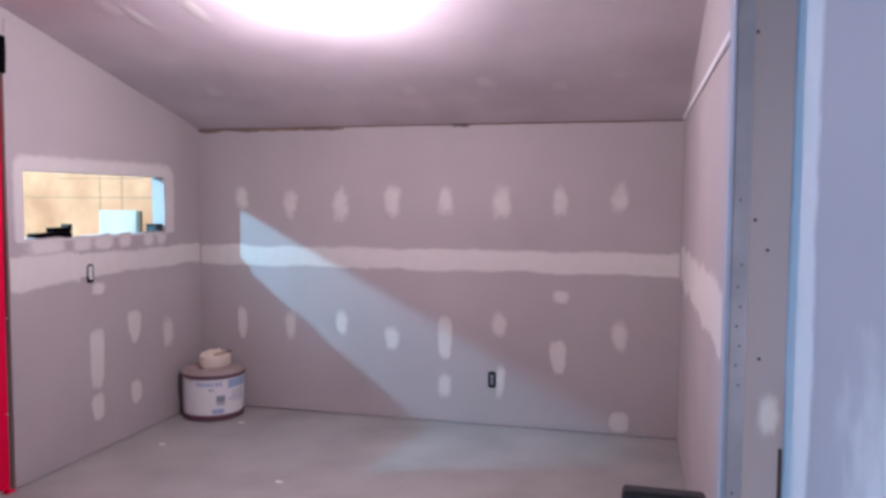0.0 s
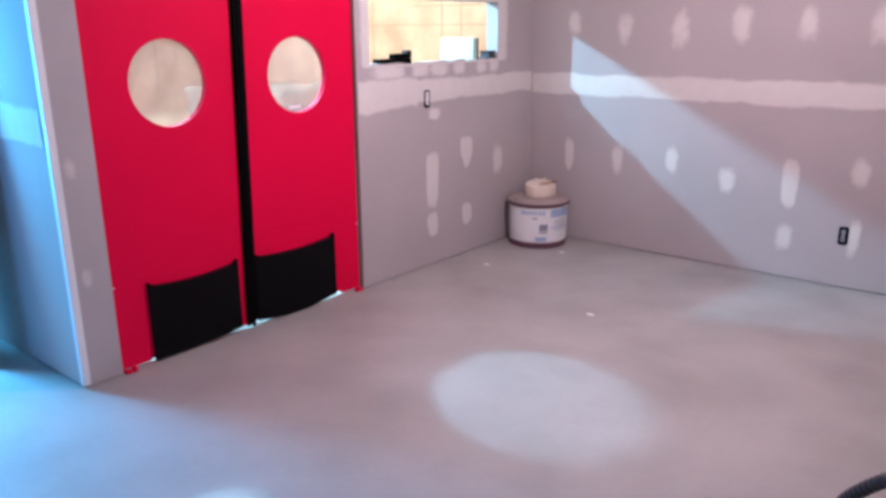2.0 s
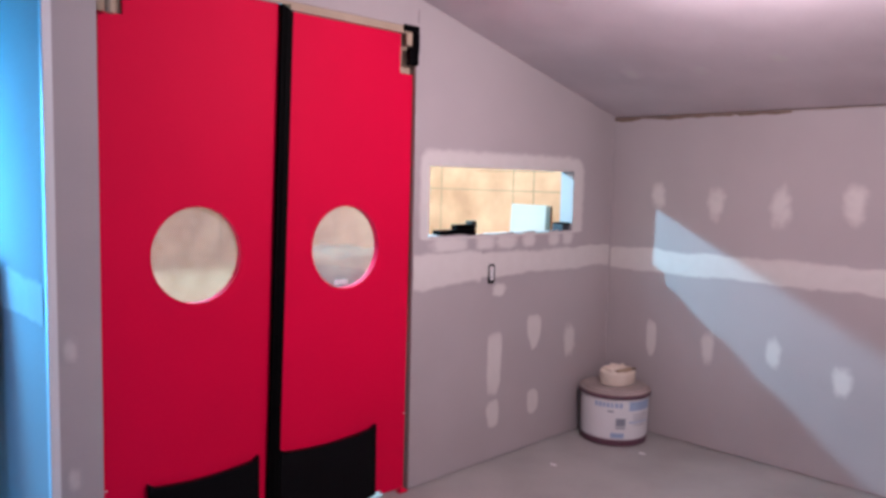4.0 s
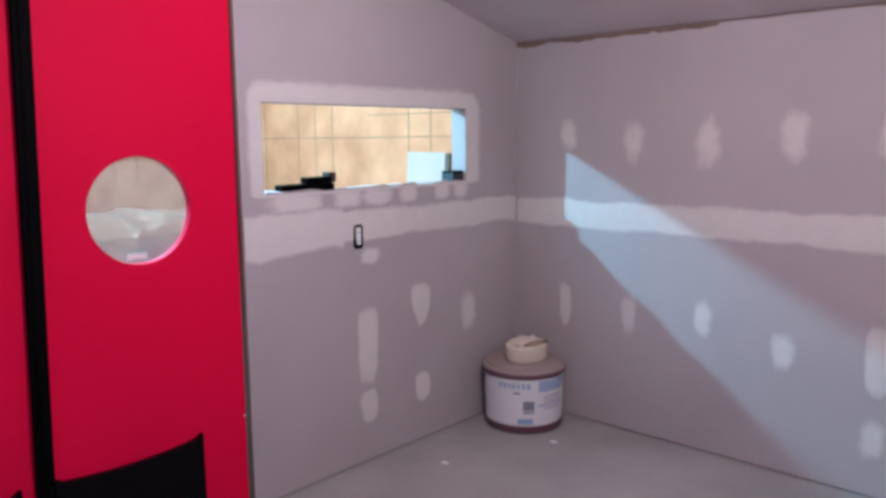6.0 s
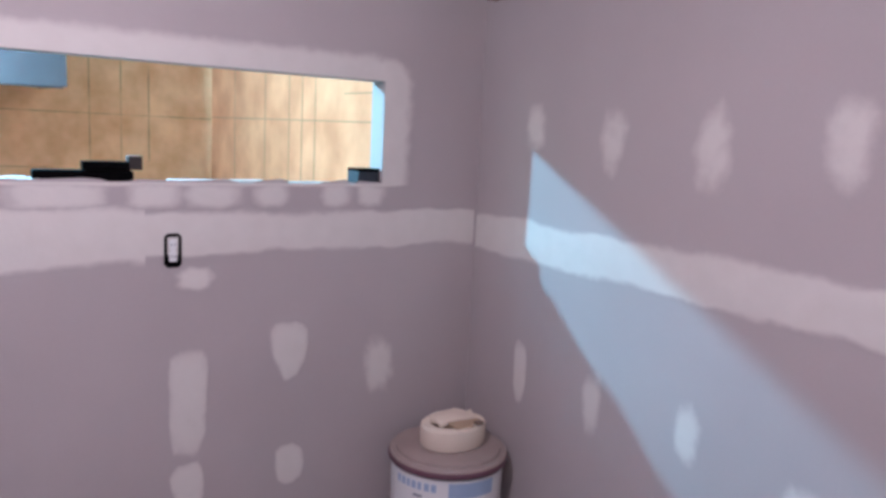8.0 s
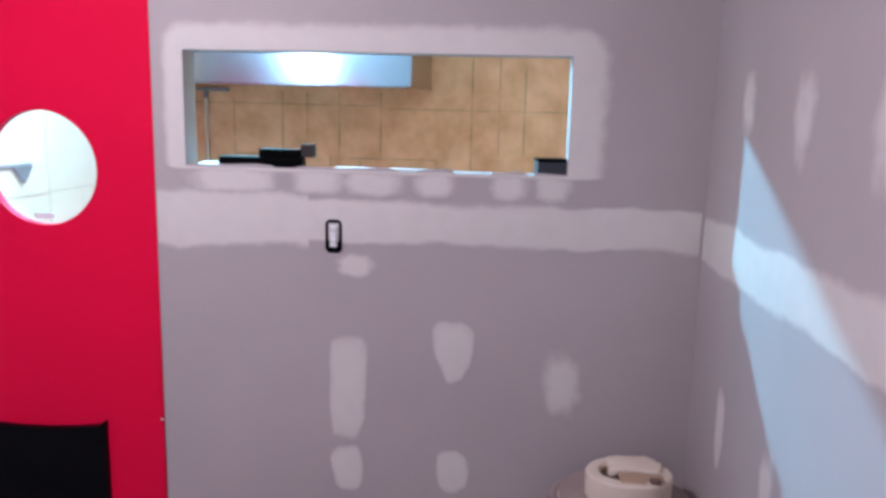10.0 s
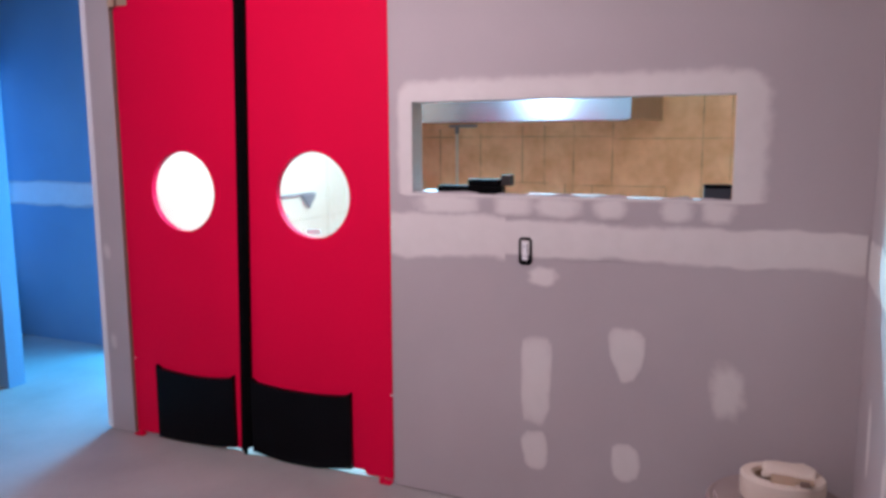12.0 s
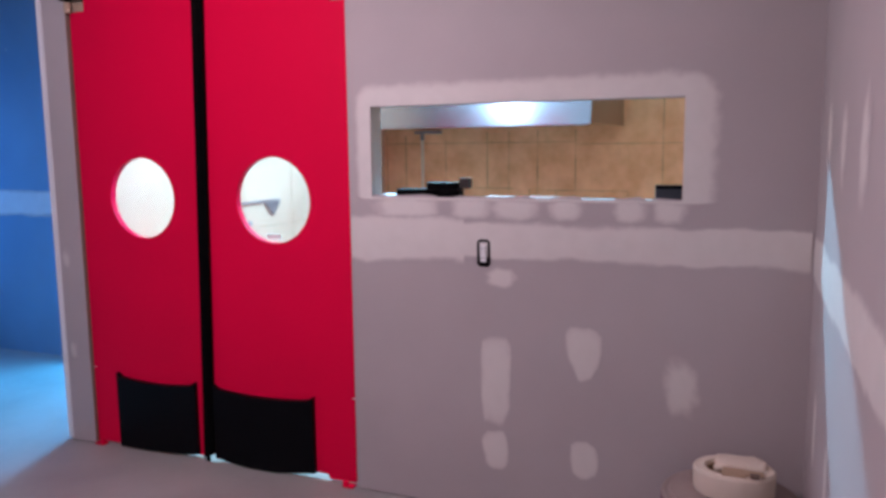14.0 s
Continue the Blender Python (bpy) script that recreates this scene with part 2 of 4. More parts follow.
def slab(outline, holes, place, thick):
    """A plate with holes: 2D outline and holes, set out in space by place(u, v, w), w running 0 to thick."""
    own = bmesh.new()
    loops = [outline, *holes]
    flat = [Vector((u, v, 0)) for loop in loops for u, v in loop]
    tris = geometry.tessellate_polygon([[Vector((u, v, 0)) for u, v in loop] for loop in loops])
    front = [own.verts.new(place(q.x, q.y, 0)) for q in flat]
    back = [own.verts.new(place(q.x, q.y, thick)) for q in flat]
    for t in tris:
        own.faces.new([front[i] for i in t])
        own.faces.new([back[i] for i in reversed(t)])
    k = 0
    for loop in loops:
        n = len(loop)
        for i in range(n):
            a, b = k + i, k + (i + 1) % n
            own.faces.new((front[a], front[b], back[b], back[a]))
        k += n
    return own


def rect(u0, u1, v0, v1):
    return [(u0, v0), (u1, v0), (u1, v1), (u0, v1)]


def circle(u, v, r, steps=48):
    return [(u + r * math.cos(2 * math.pi * i / steps), v + r * math.sin(2 * math.pi * i / steps)) for i in range(steps)]


def structure(name, bm, mat, label, category=""):
    return tagged(part(name, bm, mat), label, category or name.split("_")[0], kind="structure")


def thing(name, at, label, category, group=""):
    ob = new(name)
    ob.location = at
    return tagged(ob, label, category, group)


# ---- the shell ----
RIGHT, DOORWALL_END, BACK, SOUTH = 3.60, -3.70, -3.80, -6.20
T = 0.10


def ceiling_z(y):
    return 2.155 - 0.252 * y


floor = structure("floor", box(-4.1, 3.9, SOUTH - 0.4, 0.3, -0.15, 0.0), M["concrete"], "dusty grey concrete slab floor", "floor")

on_x = lambda u, v, w: (-w, u, v)        # plates that face east, u = y
on_y = lambda u, v, w: (u, w, v)         # plates that face south, u = x
WY0, WY1, WZ0, WZ1 = -1.776, -0.462, 1.377, 1.769
DY0, DY1, DZ = -3.511, -1.888, 2.475

wall_west = structure("wall_west", slab(
    [(DOORWALL_END + 0.012, 0.006), (DY0, 0.006), (DY0, DZ), (DY1, DZ), (DY1, 0.006), (0.0, 0.006), (0.0, 3.4), (DOORWALL_END + 0.012, 3.4)],
    [rect(WY0, WY1, WZ0, WZ1)], on_x, T), M["paper"], "bare grey drywall with joint compound and a serving hatch", "wall")
wall_north = structure("wall_north", slab(rect(0.0, RIGHT + T, 0.007, 2.150), [], on_y, T), M["paper"], "bare grey drywall with rows of joint compound spots", "wall")
wall_east = structure("wall_east", slab(rect(SOUTH, -0.002, 0.012, 3.6), [], lambda u, v, w: (RIGHT + w, u, v), T), M["paper"], "bare drywall with a wide compound seam", "wall")
bottom_plate = structure("bottom_plate", box(0.002, RIGHT - 0.002, 0.03, 0.1, 0.0, 0.04), M["debris"], "dark wooden sole plate behind the board", "plate")

# sloped ceiling over the room
bm = bmesh.new()
ys = (-3.58, 0.12)
vs = [bm.verts.new((x, y, ceiling_z(y) + h)) for h in (0, 0.1) for y in ys for x in (0.0, RIGHT)]
for f in ((0, 1, 3, 2), (4, 6, 7, 5), (0, 2, 6, 4), (1, 5, 7, 3), (0, 4, 5, 1), (2, 3, 7, 6)):
    bm.faces.new([vs[i] for i in f])
structure("ceiling", bm, M["ceiling"], "sloped unpainted drywall ceiling", "ceiling")
structure("beam", box(0.0, RIGHT, DOORWALL_END, -3.58, 2.755, 3.4), M["paper"], "drywall clad header beam over the wide opening", "beam")
structure("pilaster", box(3.49, RIGHT, DOORWALL_END, -3.58, 0.0, 2.755), M["paper"], "narrow drywall stub with screw holes", "pilaster")

# kitchen and passage
structure("kitchen_wall_north", box(BACK - T, -0.002, 0.0, T, 0, 3.4), M["osb_lamp_side"], "plywood sheathing wall", "wall")
structure("kitchen_wall_back", box(BACK - T, BACK, -3.7, 0.0, 0, 3.4), M["osb"], "plywood sheathing wall with layout lines", "wall")
structure("kitchen_wall_south", box(BACK, -T, DOORWALL_END + 0.02, -3.58, 0, 3.4), M["panel"], "white panelled kitchen wall", "wall")
structure("passage_wall_north", box(BACK, 0.0, DOORWALL_END, DOORWALL_END + 0.011, 0.012, 3.4), M["paper"], "drywall of the entrance passage", "wall")
structure("kitchen_ceiling", box(BACK, -T, -3.58, 0.0, 2.75, 2.85), M["white"], "white kitchen ceiling", "ceiling")
structure("passage_wall_west", slab([(SOUTH, 0), (-4.85, 0), (-4.85, 2.15), (-3.75, 2.15), (-3.75, 0), (DOORWALL_END, 0), (DOORWALL_END, 3.4), (SOUTH, 3.4)], [],
                                    lambda u, v, w: (-1.30 - w, u, v), T), M["blue_lit_board"], "passage drywall with the entrance opening, blue daylight put into its colour", "wall")
structure("partition", box(-0.38, -0.26, SOUTH, -4.88, 0, 3.4), M["blue_lit_board"], "drywall partition beside the passage, blue daylight put into its colour", "wall")
structure("passage_ceiling", box(-1.42, RIGHT, SOUTH - 0.1, DOORWALL_END, 3.05, 3.15), M["paper"], "unfinished board ceiling over the passage", "ceiling")


# unseen closing wall; both openings are invented to let the fill lamps in
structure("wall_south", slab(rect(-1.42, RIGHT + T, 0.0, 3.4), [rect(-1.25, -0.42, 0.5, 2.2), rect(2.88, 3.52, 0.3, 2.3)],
                             lambda u, v, w: (u, SOUTH - w, v), 0.02), M["paper"], "unseen drywall end wall with two made-up openings for fill lamps", "wall")

# ---- joint compound ----
def compound(name, rings, place, wall):
    """Rows of (u, v, amount, height) of equal length, skinned, on a wall."""
    bm = bmesh.new()
    lay = bm.verts.layers.float.new("mud")
    grid = []
    for row in rings:
        line = []
        for u, v, amount, h in row:
            q = bm.verts.new(place(u, v, -h))
            q[lay] = amount
            line.append(q)
        grid.append(line)
    for a, b in zip(grid, grid[1:]):
        n = len(a)
        for i in range(n - 1):
            bm.faces.new((a[i], a[i + 1], b[i + 1], b[i]))
    bmesh.ops.remove_doubles(bm, verts=bm.verts[:], dist=1e-5)
    return part(name, bm, M["ceiling_mud" if wall.name == "ceiling" else "mud"], wall, smooth=True)


RND = random.Random(7)
FEATHERED = (0.001, 1.1, 0.003), (0.5, 1.0, 0.003), (0.82, 0.6, 0.0022), (1.2, 0.0, 0.0004)
KNIFED = (0.001, 1.1, 0.003), (0.7, 1.0, 0.003), (0.92, 0.75, 0.0022), (1.08, 0.0, 0.0004)


def spot(wall, place, u, v, w, h, taper=0.0, square=0.5, lift=0.0, amount_=1.0, crisp=False):
    """A knifed-on spot of compound, w by h, taper: narrower foot."""
    n = 18
    wob = [1 + RND.uniform(-0.09, 0.09) for _ in range(n)]
    lean = RND.uniform(-0.06, 0.06)
    rings = []
    for r, amount, hh in KNIFED if crisp else FEATHERED:
        row = []
        for i in range(n + 1):
            a = 2 * math.pi * (i % n) / n
            c, s = math.cos(a), math.sin(a)
            e = 1 - 0.5 * square
            x, y = math.copysign(abs(c) ** e, c), math.copysign(abs(s) ** e, s)
            x *= 1 + taper * y
            row.append((u + (w / 2 * x + lean * h / 2 * y) * r * wob[i % n], v + h / 2 * y * r * wob[(i + 5) % n], amount * amount_, hh + lift))
        rings.append(row)
    return compound("compound_spot", rings, place, wall)


def band(wall, place, u0, u1, v, h, name="compound_band", upright=False, amp=0.012, lift=0.0):
    n = max(int(abs(u1 - u0) / 0.07), 2)
    seed = RND.uniform(0, 50)
    rows = []
    for f, amount, hh in ((-0.62, 0.0, 0.0004), (-0.42, 0.95, 0.0028), (0.0, 1.1, 0.004), (0.42, 0.95, 0.0028), (0.62, 0.0, 0.0004)):
        row = []
        for i in range(n + 1):
            u = u0 + (u1 - u0) * i / n
            wv = noise.noise((u * 3.1 + seed, f * 2, 0)) * amp * 2 + noise.noise((u * 11 + seed, f * 3, 3)) * amp
            q = (u, v + f * h + wv)
            row.append((*(q[::-1] if upright else q), amount, hh + lift))
        rows.append(row)
    return compound(name, rows, place, wall)


on_e = lambda u, v, w: (RIGHT + w, u, v)
# north wall: two rows of screw spots on studs 0.406 m apart
for i, (dz, h) in enumerate(((0.02, 0.20), (-0.02, 0.24), (-0.03, 0.27), (0.0, 0.28), (0.0, 0.24), (0.0, 0.28), (0.01, 0.25), (0.03, 0.24))):
    spot(wall_north, on_y, 0.362 + i * 0.4045, 1.605 + dz, 0.13 + 0.02 * (i in (2, 3, 5)), h, RND.uniform(-0.2, 0.1), 0.3, 0.0, 0.70)
for u, v, w, h, taper, sq in ((0.357, 0.660, 0.085, 0.27, 0.1, 0.6), (0.765, 0.655, 0.10, 0.24, 0.2, 0.4), (1.178, 0.695, 0.11, 0.19, 0.0, 0.4), (1.575, 0.596, 0.125, 0.19, 0.1, 0.3),
                              (1.978, 0.615, 0.12, 0.36, 0.15, 0.6), (1.977, 0.265, 0.12, 0.19, 0.0, 0.4), (2.374, 0.73, 0.115, 0.19, 0.2, 0.3), (2.385, 0.325, 0.08, 0.27, 0.1, 0.4),
                              (2.792, 0.522, 0.125, 0.27, 0.25, 0.6), (2.808, 0.945, 0.13, 0.11, 0.0, 0.3), (3.212, 0.688, 0.125, 0.23, 0.1, 0.5), (3.214, 0.094, 0.15, 0.155, 0.0, 0.8)):
    spot(wall_north, on_y, u, v, w * (0.93 if sq >= 0.6 else 1), h * (0.93 if sq >= 0.6 else 1), taper, sq, 0.0, 0.80, crisp=sq >= 0.6)
band(wall_north, on_y, 0.01, RIGHT - 0.01, 1.185, 0.145)
# west wall
for u, v, w, h, taper, sq in ((-1.208, 0.605, 0.138, 0.40, 0.06, 0.85), (-1.205, 0.285, 0.118, 0.18, 0.05, 0.5), (-0.828, 0.745, 0.14, 0.23, 0.45, 0.6), (-0.822, 0.295, 0.118, 0.165, 0.1, 0.4),
                              (-0.445, 0.643, 0.14, 0.25, 0.0, 0.3), (-3.63, 1.02, 0.06, 0.11, 0, 0.3), (-3.62, 0.52, 0.06, 0.12, 0, 0.3)):
    spot(wall_west, on_x, u, v, w, h, taper, sq, 0.0, 0.5 if u < -3 else 0.87, crisp=-3 < u < -0.5)
spot(wall_west, on_x, -1.178, 1.042, 0.135, 0.085, 0.1, 0.3)
for u, w in ((-1.61, 0.29), (-1.315, 0.17), (-1.125, 0.18), (-0.91, 0.125), (-0.655, 0.115), (-0.505, 0.115)):
    spot(wall_west, on_x, u, 1.332, w * 1.12, 0.092, 0.05, 1.0, 0.0, 0.88)
band(wall_west, on_x, -1.345, -0.01, 1.20, 0.14)
band(wall_west, on_x, DY1 + 0.004, -1.345, 1.195, 0.18)


def hatch_surround():
    """Compound feathered out round the hatch."""
    path = []
    for cy, cz, a0 in ((WY1, WZ1, 0), (WY0, WZ1, 90), (WY0, WZ0, 180), (WY1, WZ0, 270)):
        for k in range(7):
            a = radians(a0 + 15 * k)
            path.append((cy, cz, math.cos(a), math.sin(a)))
    path.append(path[0])
    rings = []
    for f, amount, hh in ((0.0, 1.1, 0.003), (0.6, 1.05, 0.003), (0.85, 0.6, 0.0022), (1.15, 0.0, 0.0004)):
        row = []
        for i, (cy, cz, c, s) in enumerate(path):
            wob = 1 + 0.12 * noise.noise((cy * 4 + c * 2, cz * 4 + s * 2, 9))
            reach_y = 0.125 if c > 0 else 0.075
            reach_z = 0.095 if s > 0 else 0.014
            row.append((cy + c * reach_y * f * wob, cz + s * reach_z * f * wob, amount, hh))
        rings.append(row)
    compound("hatch_compound", rings, on_x, wall_west)


hatch_surround()
# east wall: seam, wide smear near the stub
band(wall_east, on_e, -3.56, -0.02, 1.20, 0.24, amp=0.03)
band(wall_east, on_e, 0.02, 2.72, -3.83, 0.2, name="compound_corner", upright=True, amp=0.015)
band(bpy.data.objects["passage_wall_west"], lambda u, v, w: (-1.30 - w, u, v), SOUTH + 0.02, -4.9, 1.20, 0.16)
band(bpy.data.objects["partition"], lambda u, v, w: (-0.26 - w, u, v), SOUTH + 0.02, -4.9, 1.20, 0.16)
band(bpy.data.objects["partition"], lambda u, v, w: (-0.26 - w, u, v), SOUTH + 0.02, -4.9, 2.42, 0.14)
band(bpy.data.objects["passage_wall_north"], lambda u, v, w: (u, DOORWALL_END + w, v), -1.28, -0.05, 1.20, 0.16)
spot(wall_east, on_e, -4.60, 0.95, 0.9, 1.05, 0.2, 0.5)
part("board_edge_trim", box(RIGHT - 0.012, RIGHT - 0.001, -3.57, -0.004, 2.150, 2.178, 0.003), M["white"], wall_east)


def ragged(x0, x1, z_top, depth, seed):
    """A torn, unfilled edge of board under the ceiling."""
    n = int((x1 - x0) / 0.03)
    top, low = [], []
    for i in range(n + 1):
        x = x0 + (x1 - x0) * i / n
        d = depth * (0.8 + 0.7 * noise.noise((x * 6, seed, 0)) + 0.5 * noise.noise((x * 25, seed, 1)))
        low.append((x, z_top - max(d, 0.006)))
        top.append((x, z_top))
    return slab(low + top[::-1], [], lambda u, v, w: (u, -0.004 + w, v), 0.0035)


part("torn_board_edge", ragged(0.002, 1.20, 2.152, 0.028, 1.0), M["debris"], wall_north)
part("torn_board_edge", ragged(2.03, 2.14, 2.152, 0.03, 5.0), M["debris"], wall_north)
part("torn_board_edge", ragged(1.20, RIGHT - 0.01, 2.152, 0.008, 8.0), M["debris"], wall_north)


# ceiling seams and spots
ceil = bpy.data.objects["ceiling"]
on_c = lambda u, v, w: (u, v, ceiling_z(v) + w)
for u, v in ((0.55, -0.7), (0.95, -0.65), (1.4, -0.72), (1.9, -0.6), (2.4, -0.7), (2.85, -0.62), (3.2, -0.75), (0.6, -1.8), (1.05, -1.85), (2.6, -1.8), (3.05, -1.75), (0.7, -3.0), (1.3, -3.05), (2.1, -2.95), (2.8, -3.0)):
    spot(ceil, on_c, u, v, 0.10, 0.14, 0.1, 0.3, 0.0, 0.55)


for u, v, w, h in ((1.07, -2.16, 0.09, 0.30), (1.06, -1.77, 0.08, 0.34), (0.69, -1.70, 0.07, 0.26), (1.25, -2.55, 0.09, 0.28)):
    spot(ceil, on_c, u, v, w, h, 0.1, 0.3)


# corner beads
def bead(x, y, sx, sy, z0, z1, mat, leg=0.034):
    bm = box(min(x, x + sx * leg), max(x, x + sx * leg), y - 0.0025, y - 0.0005, z0, z1)
    box(x - 0.0025 if sx > 0 else x + 0.0005, x - 0.0005 if sx > 0 else x + 0.0025, min(y, y + sy * leg), max(y, y + sy * leg), z0, z1, bm=bm)
    nose = [Vector((x, y, z0 + (z1 - z0) * i / 4)) for i in range(5)]
    return tube(nose, 0.0045, 8, bm=bm)


structure("corner_bead", bead(3.49, DOORWALL_END, 1, 1, 0.004, 2.75, M["zinc"]), M["zinc"], "bare galvanised corner bead on the stub", "trim")
bead_stub = bpy.data.objects["corner_bead"]
for k, z in enumerate((1.02, 1.245, 1.285, 1.325, 1.365, 1.405, 1.445, 1.49, 1.62, 0.72, 0.44)):
    own = lathe([(0, 0.0006), (0.0022, 0.0005), (0.0026, 0)], 8)
    bmesh.ops.transform(own, matrix=Matrix.Translation((3.506 + 0.006 * (k % 2), DOORWALL_END - 0.0025, z)) @ Matrix.Rotation(radians(90), 4, "X"), verts=own.verts)
    part("perforation", own, M["dark"], bead_stub)
structure("corner_bead", bead(0.0, DOORWALL_END, -1, 1, 0.014, 2.75, M["white"], 0.03), M["white"], "white corner bead at the wall's end", "trim")
bm = bmesh.new()
for z, x in ((1.58, 3.535), (1.52, 3.56), (1.30, 3.55), (0.86, 3.53), (0.62, 3.555), (0.60, 3.57), (0.35, 3.53), (1.95, 3.53), (2.2, 3.55)):
    own = lathe([(0, 0.0012), (0.003, 0.001), (0.0035, 0)], 10)
    bmesh.ops.transform(own, matrix=Matrix.Translation((x, DOORWALL_END, z)) @ Matrix.Rotation(radians(90), 4, "X"), verts=own.verts)
    join(bm, own)
part("joint_gap", box(3.5915, 3.5985, DOORWALL_END - 0.003, DOORWALL_END - 0.0005, 0.02, 1.12), M["dark"], bpy.data.objects["pilaster"])
on_p = lambda u, v, w: (u, DOORWALL_END + w, v)
spot(bpy.data.objects["pilaster"], on_p, 3.572, 1.19, 0.042, 0.09, 0.0, 0.5, 0.0, 0.8)
structure("screw_heads", bm, M["dark"], "dark screw heads in the stub", "screws")

# ---- the traffic doors ----
part("board_joint", box(0.0005, 0.0022, -1.878, -1.8765, 2.50, 2.57), M["dark"], wall_west)
structure("door_frame", box(-T, -0.001, -2.66, DY1 - 0.010, 2.4375, DZ - 0.001, bm=box(-T, -0.001, DY0 + 0.0055, -2.6605, 2.4575, DZ - 0.001)), M["pine"], "thin pine lining over the doorway", "frame")
structure("door_frame", box(-T, -0.004, DY0 - 0.0015, DY0 + 0.001, 0.007, DZ - 0.001), M["debris"], "thin brown lining strip of the doorway", "frame")
structure("door_stop", box(-T, -0.058, DY0 + 0.002, DY0 + 0.050, 0.007, 2.29), M["debris"], "dark wooden stop behind the door's hanging edge", "frame")
structure("door_frame", box(-T, -0.010, DY1 - 0.006, DY1 - 0.001, 0.007, DZ - 0.001), M["debris"], "thin brown lining strip of the doorway", "frame")


LEAN = 0.029        # the leaves' meeting edges lean a little to the north as they rise


def leaned(y, z):
    return y + LEAN * (z - 1.2)


def traffic_door(y_hinge, y_free, centre_y, label, notch_w, notch_h):
    """One leaf: hinge side, free side, in the plane of the west wall."""
    d = thing("traffic_door", (0, (y_hinge + y_free) / 2, 0), label, "door", "pair of traffic doors")
    c = (y_hinge + y_free) / 2
    sgn = 1 if y_hinge > y_free else -1
    P = lambda a: (a - c)
    top, low = (2.436, 0.036) if sgn > 0 else (2.456, 0.024)
    hang = 0.006 if sgn > 0 else 0.005
    outline = [(P(leaned(y_free, low)), low), (P(y_hinge - sgn * 0.16), low), (P(y_hinge - sgn * 0.15), 0.014), (P(y_hinge) - hang, 0.014), (P(y_hinge) + hang, top - notch_h),
               (P(y_hinge - sgn * notch_w), top - notch_h), (P(y_hinge - sgn * notch_w), top), (P(leaned(y_free, top)), top)]
    mid = centre_y - c
    bm = slab(outline, [circle(mid, 1.351, 0.207)], lambda u, v, w: (-0.022 - w, u, v), 0.032)
    part("leaf", bm, M["red"], d)
    # porthole: clear domed pane, thin rim on either face
    ring = slab(circle(0, 0, 0.2065), [circle(0, 0, 0.2045)], lambda u, v, w: (-0.020 - w, mid + u, 1.351 + v), 0.036)
    part("porthole_rim", ring, M["red"], d)
    pane = bmesh.new()
    lathe([(0, 0.006), (0.10, 0.0045), (0.204, 0.0), (0.204, -0.003), (0.10, 0.0015), (0, 0.003)], 48, bm=pane)
    bmesh.ops.transform(pane, matrix=Matrix.Translation((-0.050, mid, 1.351)) @ Matrix.Rotation(radians(90), 4, "Y"), verts=pane.verts)
    p = part("porthole_pane", pane, M["glass"], d, "clear acrylic pane", smooth=True)
    p.visible_shadow = False
    if sgn > 0:
        part("pane_sticker", box(-0.0435, -0.0425, mid - 0.052, mid + 0.024, 1.166, 1.186), M["white"], d, "small white sticker on the pane")
    # black kick plate, drooping between its fixings, its foot trailing on the slab
    a, b = P(leaned(y_free, 0.4) + sgn * (0.004 if sgn > 0 else 0.052)), P(y_hinge - sgn * (0.221 if sgn > 0 else 0.173))
    lo, hi = min(a, b), max(a, b)
    n = 18
    up, foot = [], []
    for i in range(n + 1):
        f = i / n
        y = lo + (hi - lo) * f
        up.append((y, 0.402 - 0.022 * math.sin(math.pi * f) ** 0.8 + (0.014 if f < 0.05 or f > 0.95 else 0.0)))
        if sgn > 0:
            foot.append((y, max(0.008, 0.040 * abs(f - 0.47) / 0.5 - 0.005) + 0.003 * noise.noise((f * 9, 1, 0))))
        else:
            foot.append((y, 0.012 + 0.022 * f ** 4 + 0.003 * noise.noise((f * 9, 5, 0))))
    plate = slab(foot + up[::-1], [], lambda u, v, w: (0.002 - w, u, v), 0.0245)
    part("kick_plate", plate, M["kick"], d, "black plastic kick plate")
    # foot pivot: a small red cap on the slab at the hinge side
    q0 = P(y_hinge - sgn * 0.06)
    pivot = box(-0.0225, 0.016, min(q0, P(y_hinge - sgn * 0.004)), max(q0, P(y_hinge - sgn * 0.004)), 0.0, 0.013, 0.004)
    join(pivot, lathe([(0, 0.030), (0.012, 0.028), (0.015, 0.012), (0.015, 0.0), (0, 0.0)], 14, (0.006, P(y_hinge - sgn * 0.05), 0.004)))
    part("foot_pivot", pivot, M["red"], d, "red plastic pivot cap", smooth=True)
    part("edge_screw", lathe([(0, 0.004), (0.005, 0.003), (0.007, 0.0), (0, 0.0)], 10, (-0.022, P(y_hinge - sgn * 0.008), 0.428)), M["white"], d)
    # top hinge: bracket, roller cam, bolts
    h0, h1 = P(y_hinge - sgn * (notch_w + 0.02)), P(y_hinge + sgn * 0.012)
    h0, h1 = min(h0, h1), max(h0, h1)
    zt = 2.482 if sgn > 0 else 2.50
    if sgn > 0:
        bm = box(0.001, 0.022, h1 - 0.095, h1, zt - 0.036, zt - 0.004, 0.003)
        box(0.001, 0.024, h1 - 0.036, h1, zt - 0.14, zt - 0.034, 0.003, bm)
        box(0.001, 0.032, h1 - 0.072, h1 - 0.010, zt - 0.205, zt - 0.118, 0.006, bm)
    else:
        bm = box(0.001, 0.03, h0, h1, zt - 0.15, zt - 0.01, 0.004)
        box(0.001, 0.022, h0, h1, zt - 0.045, zt - 0.005, 0.003, bm)
    hinge = part("hinge", bm, M["black"], d, "black steel hinge bracket")
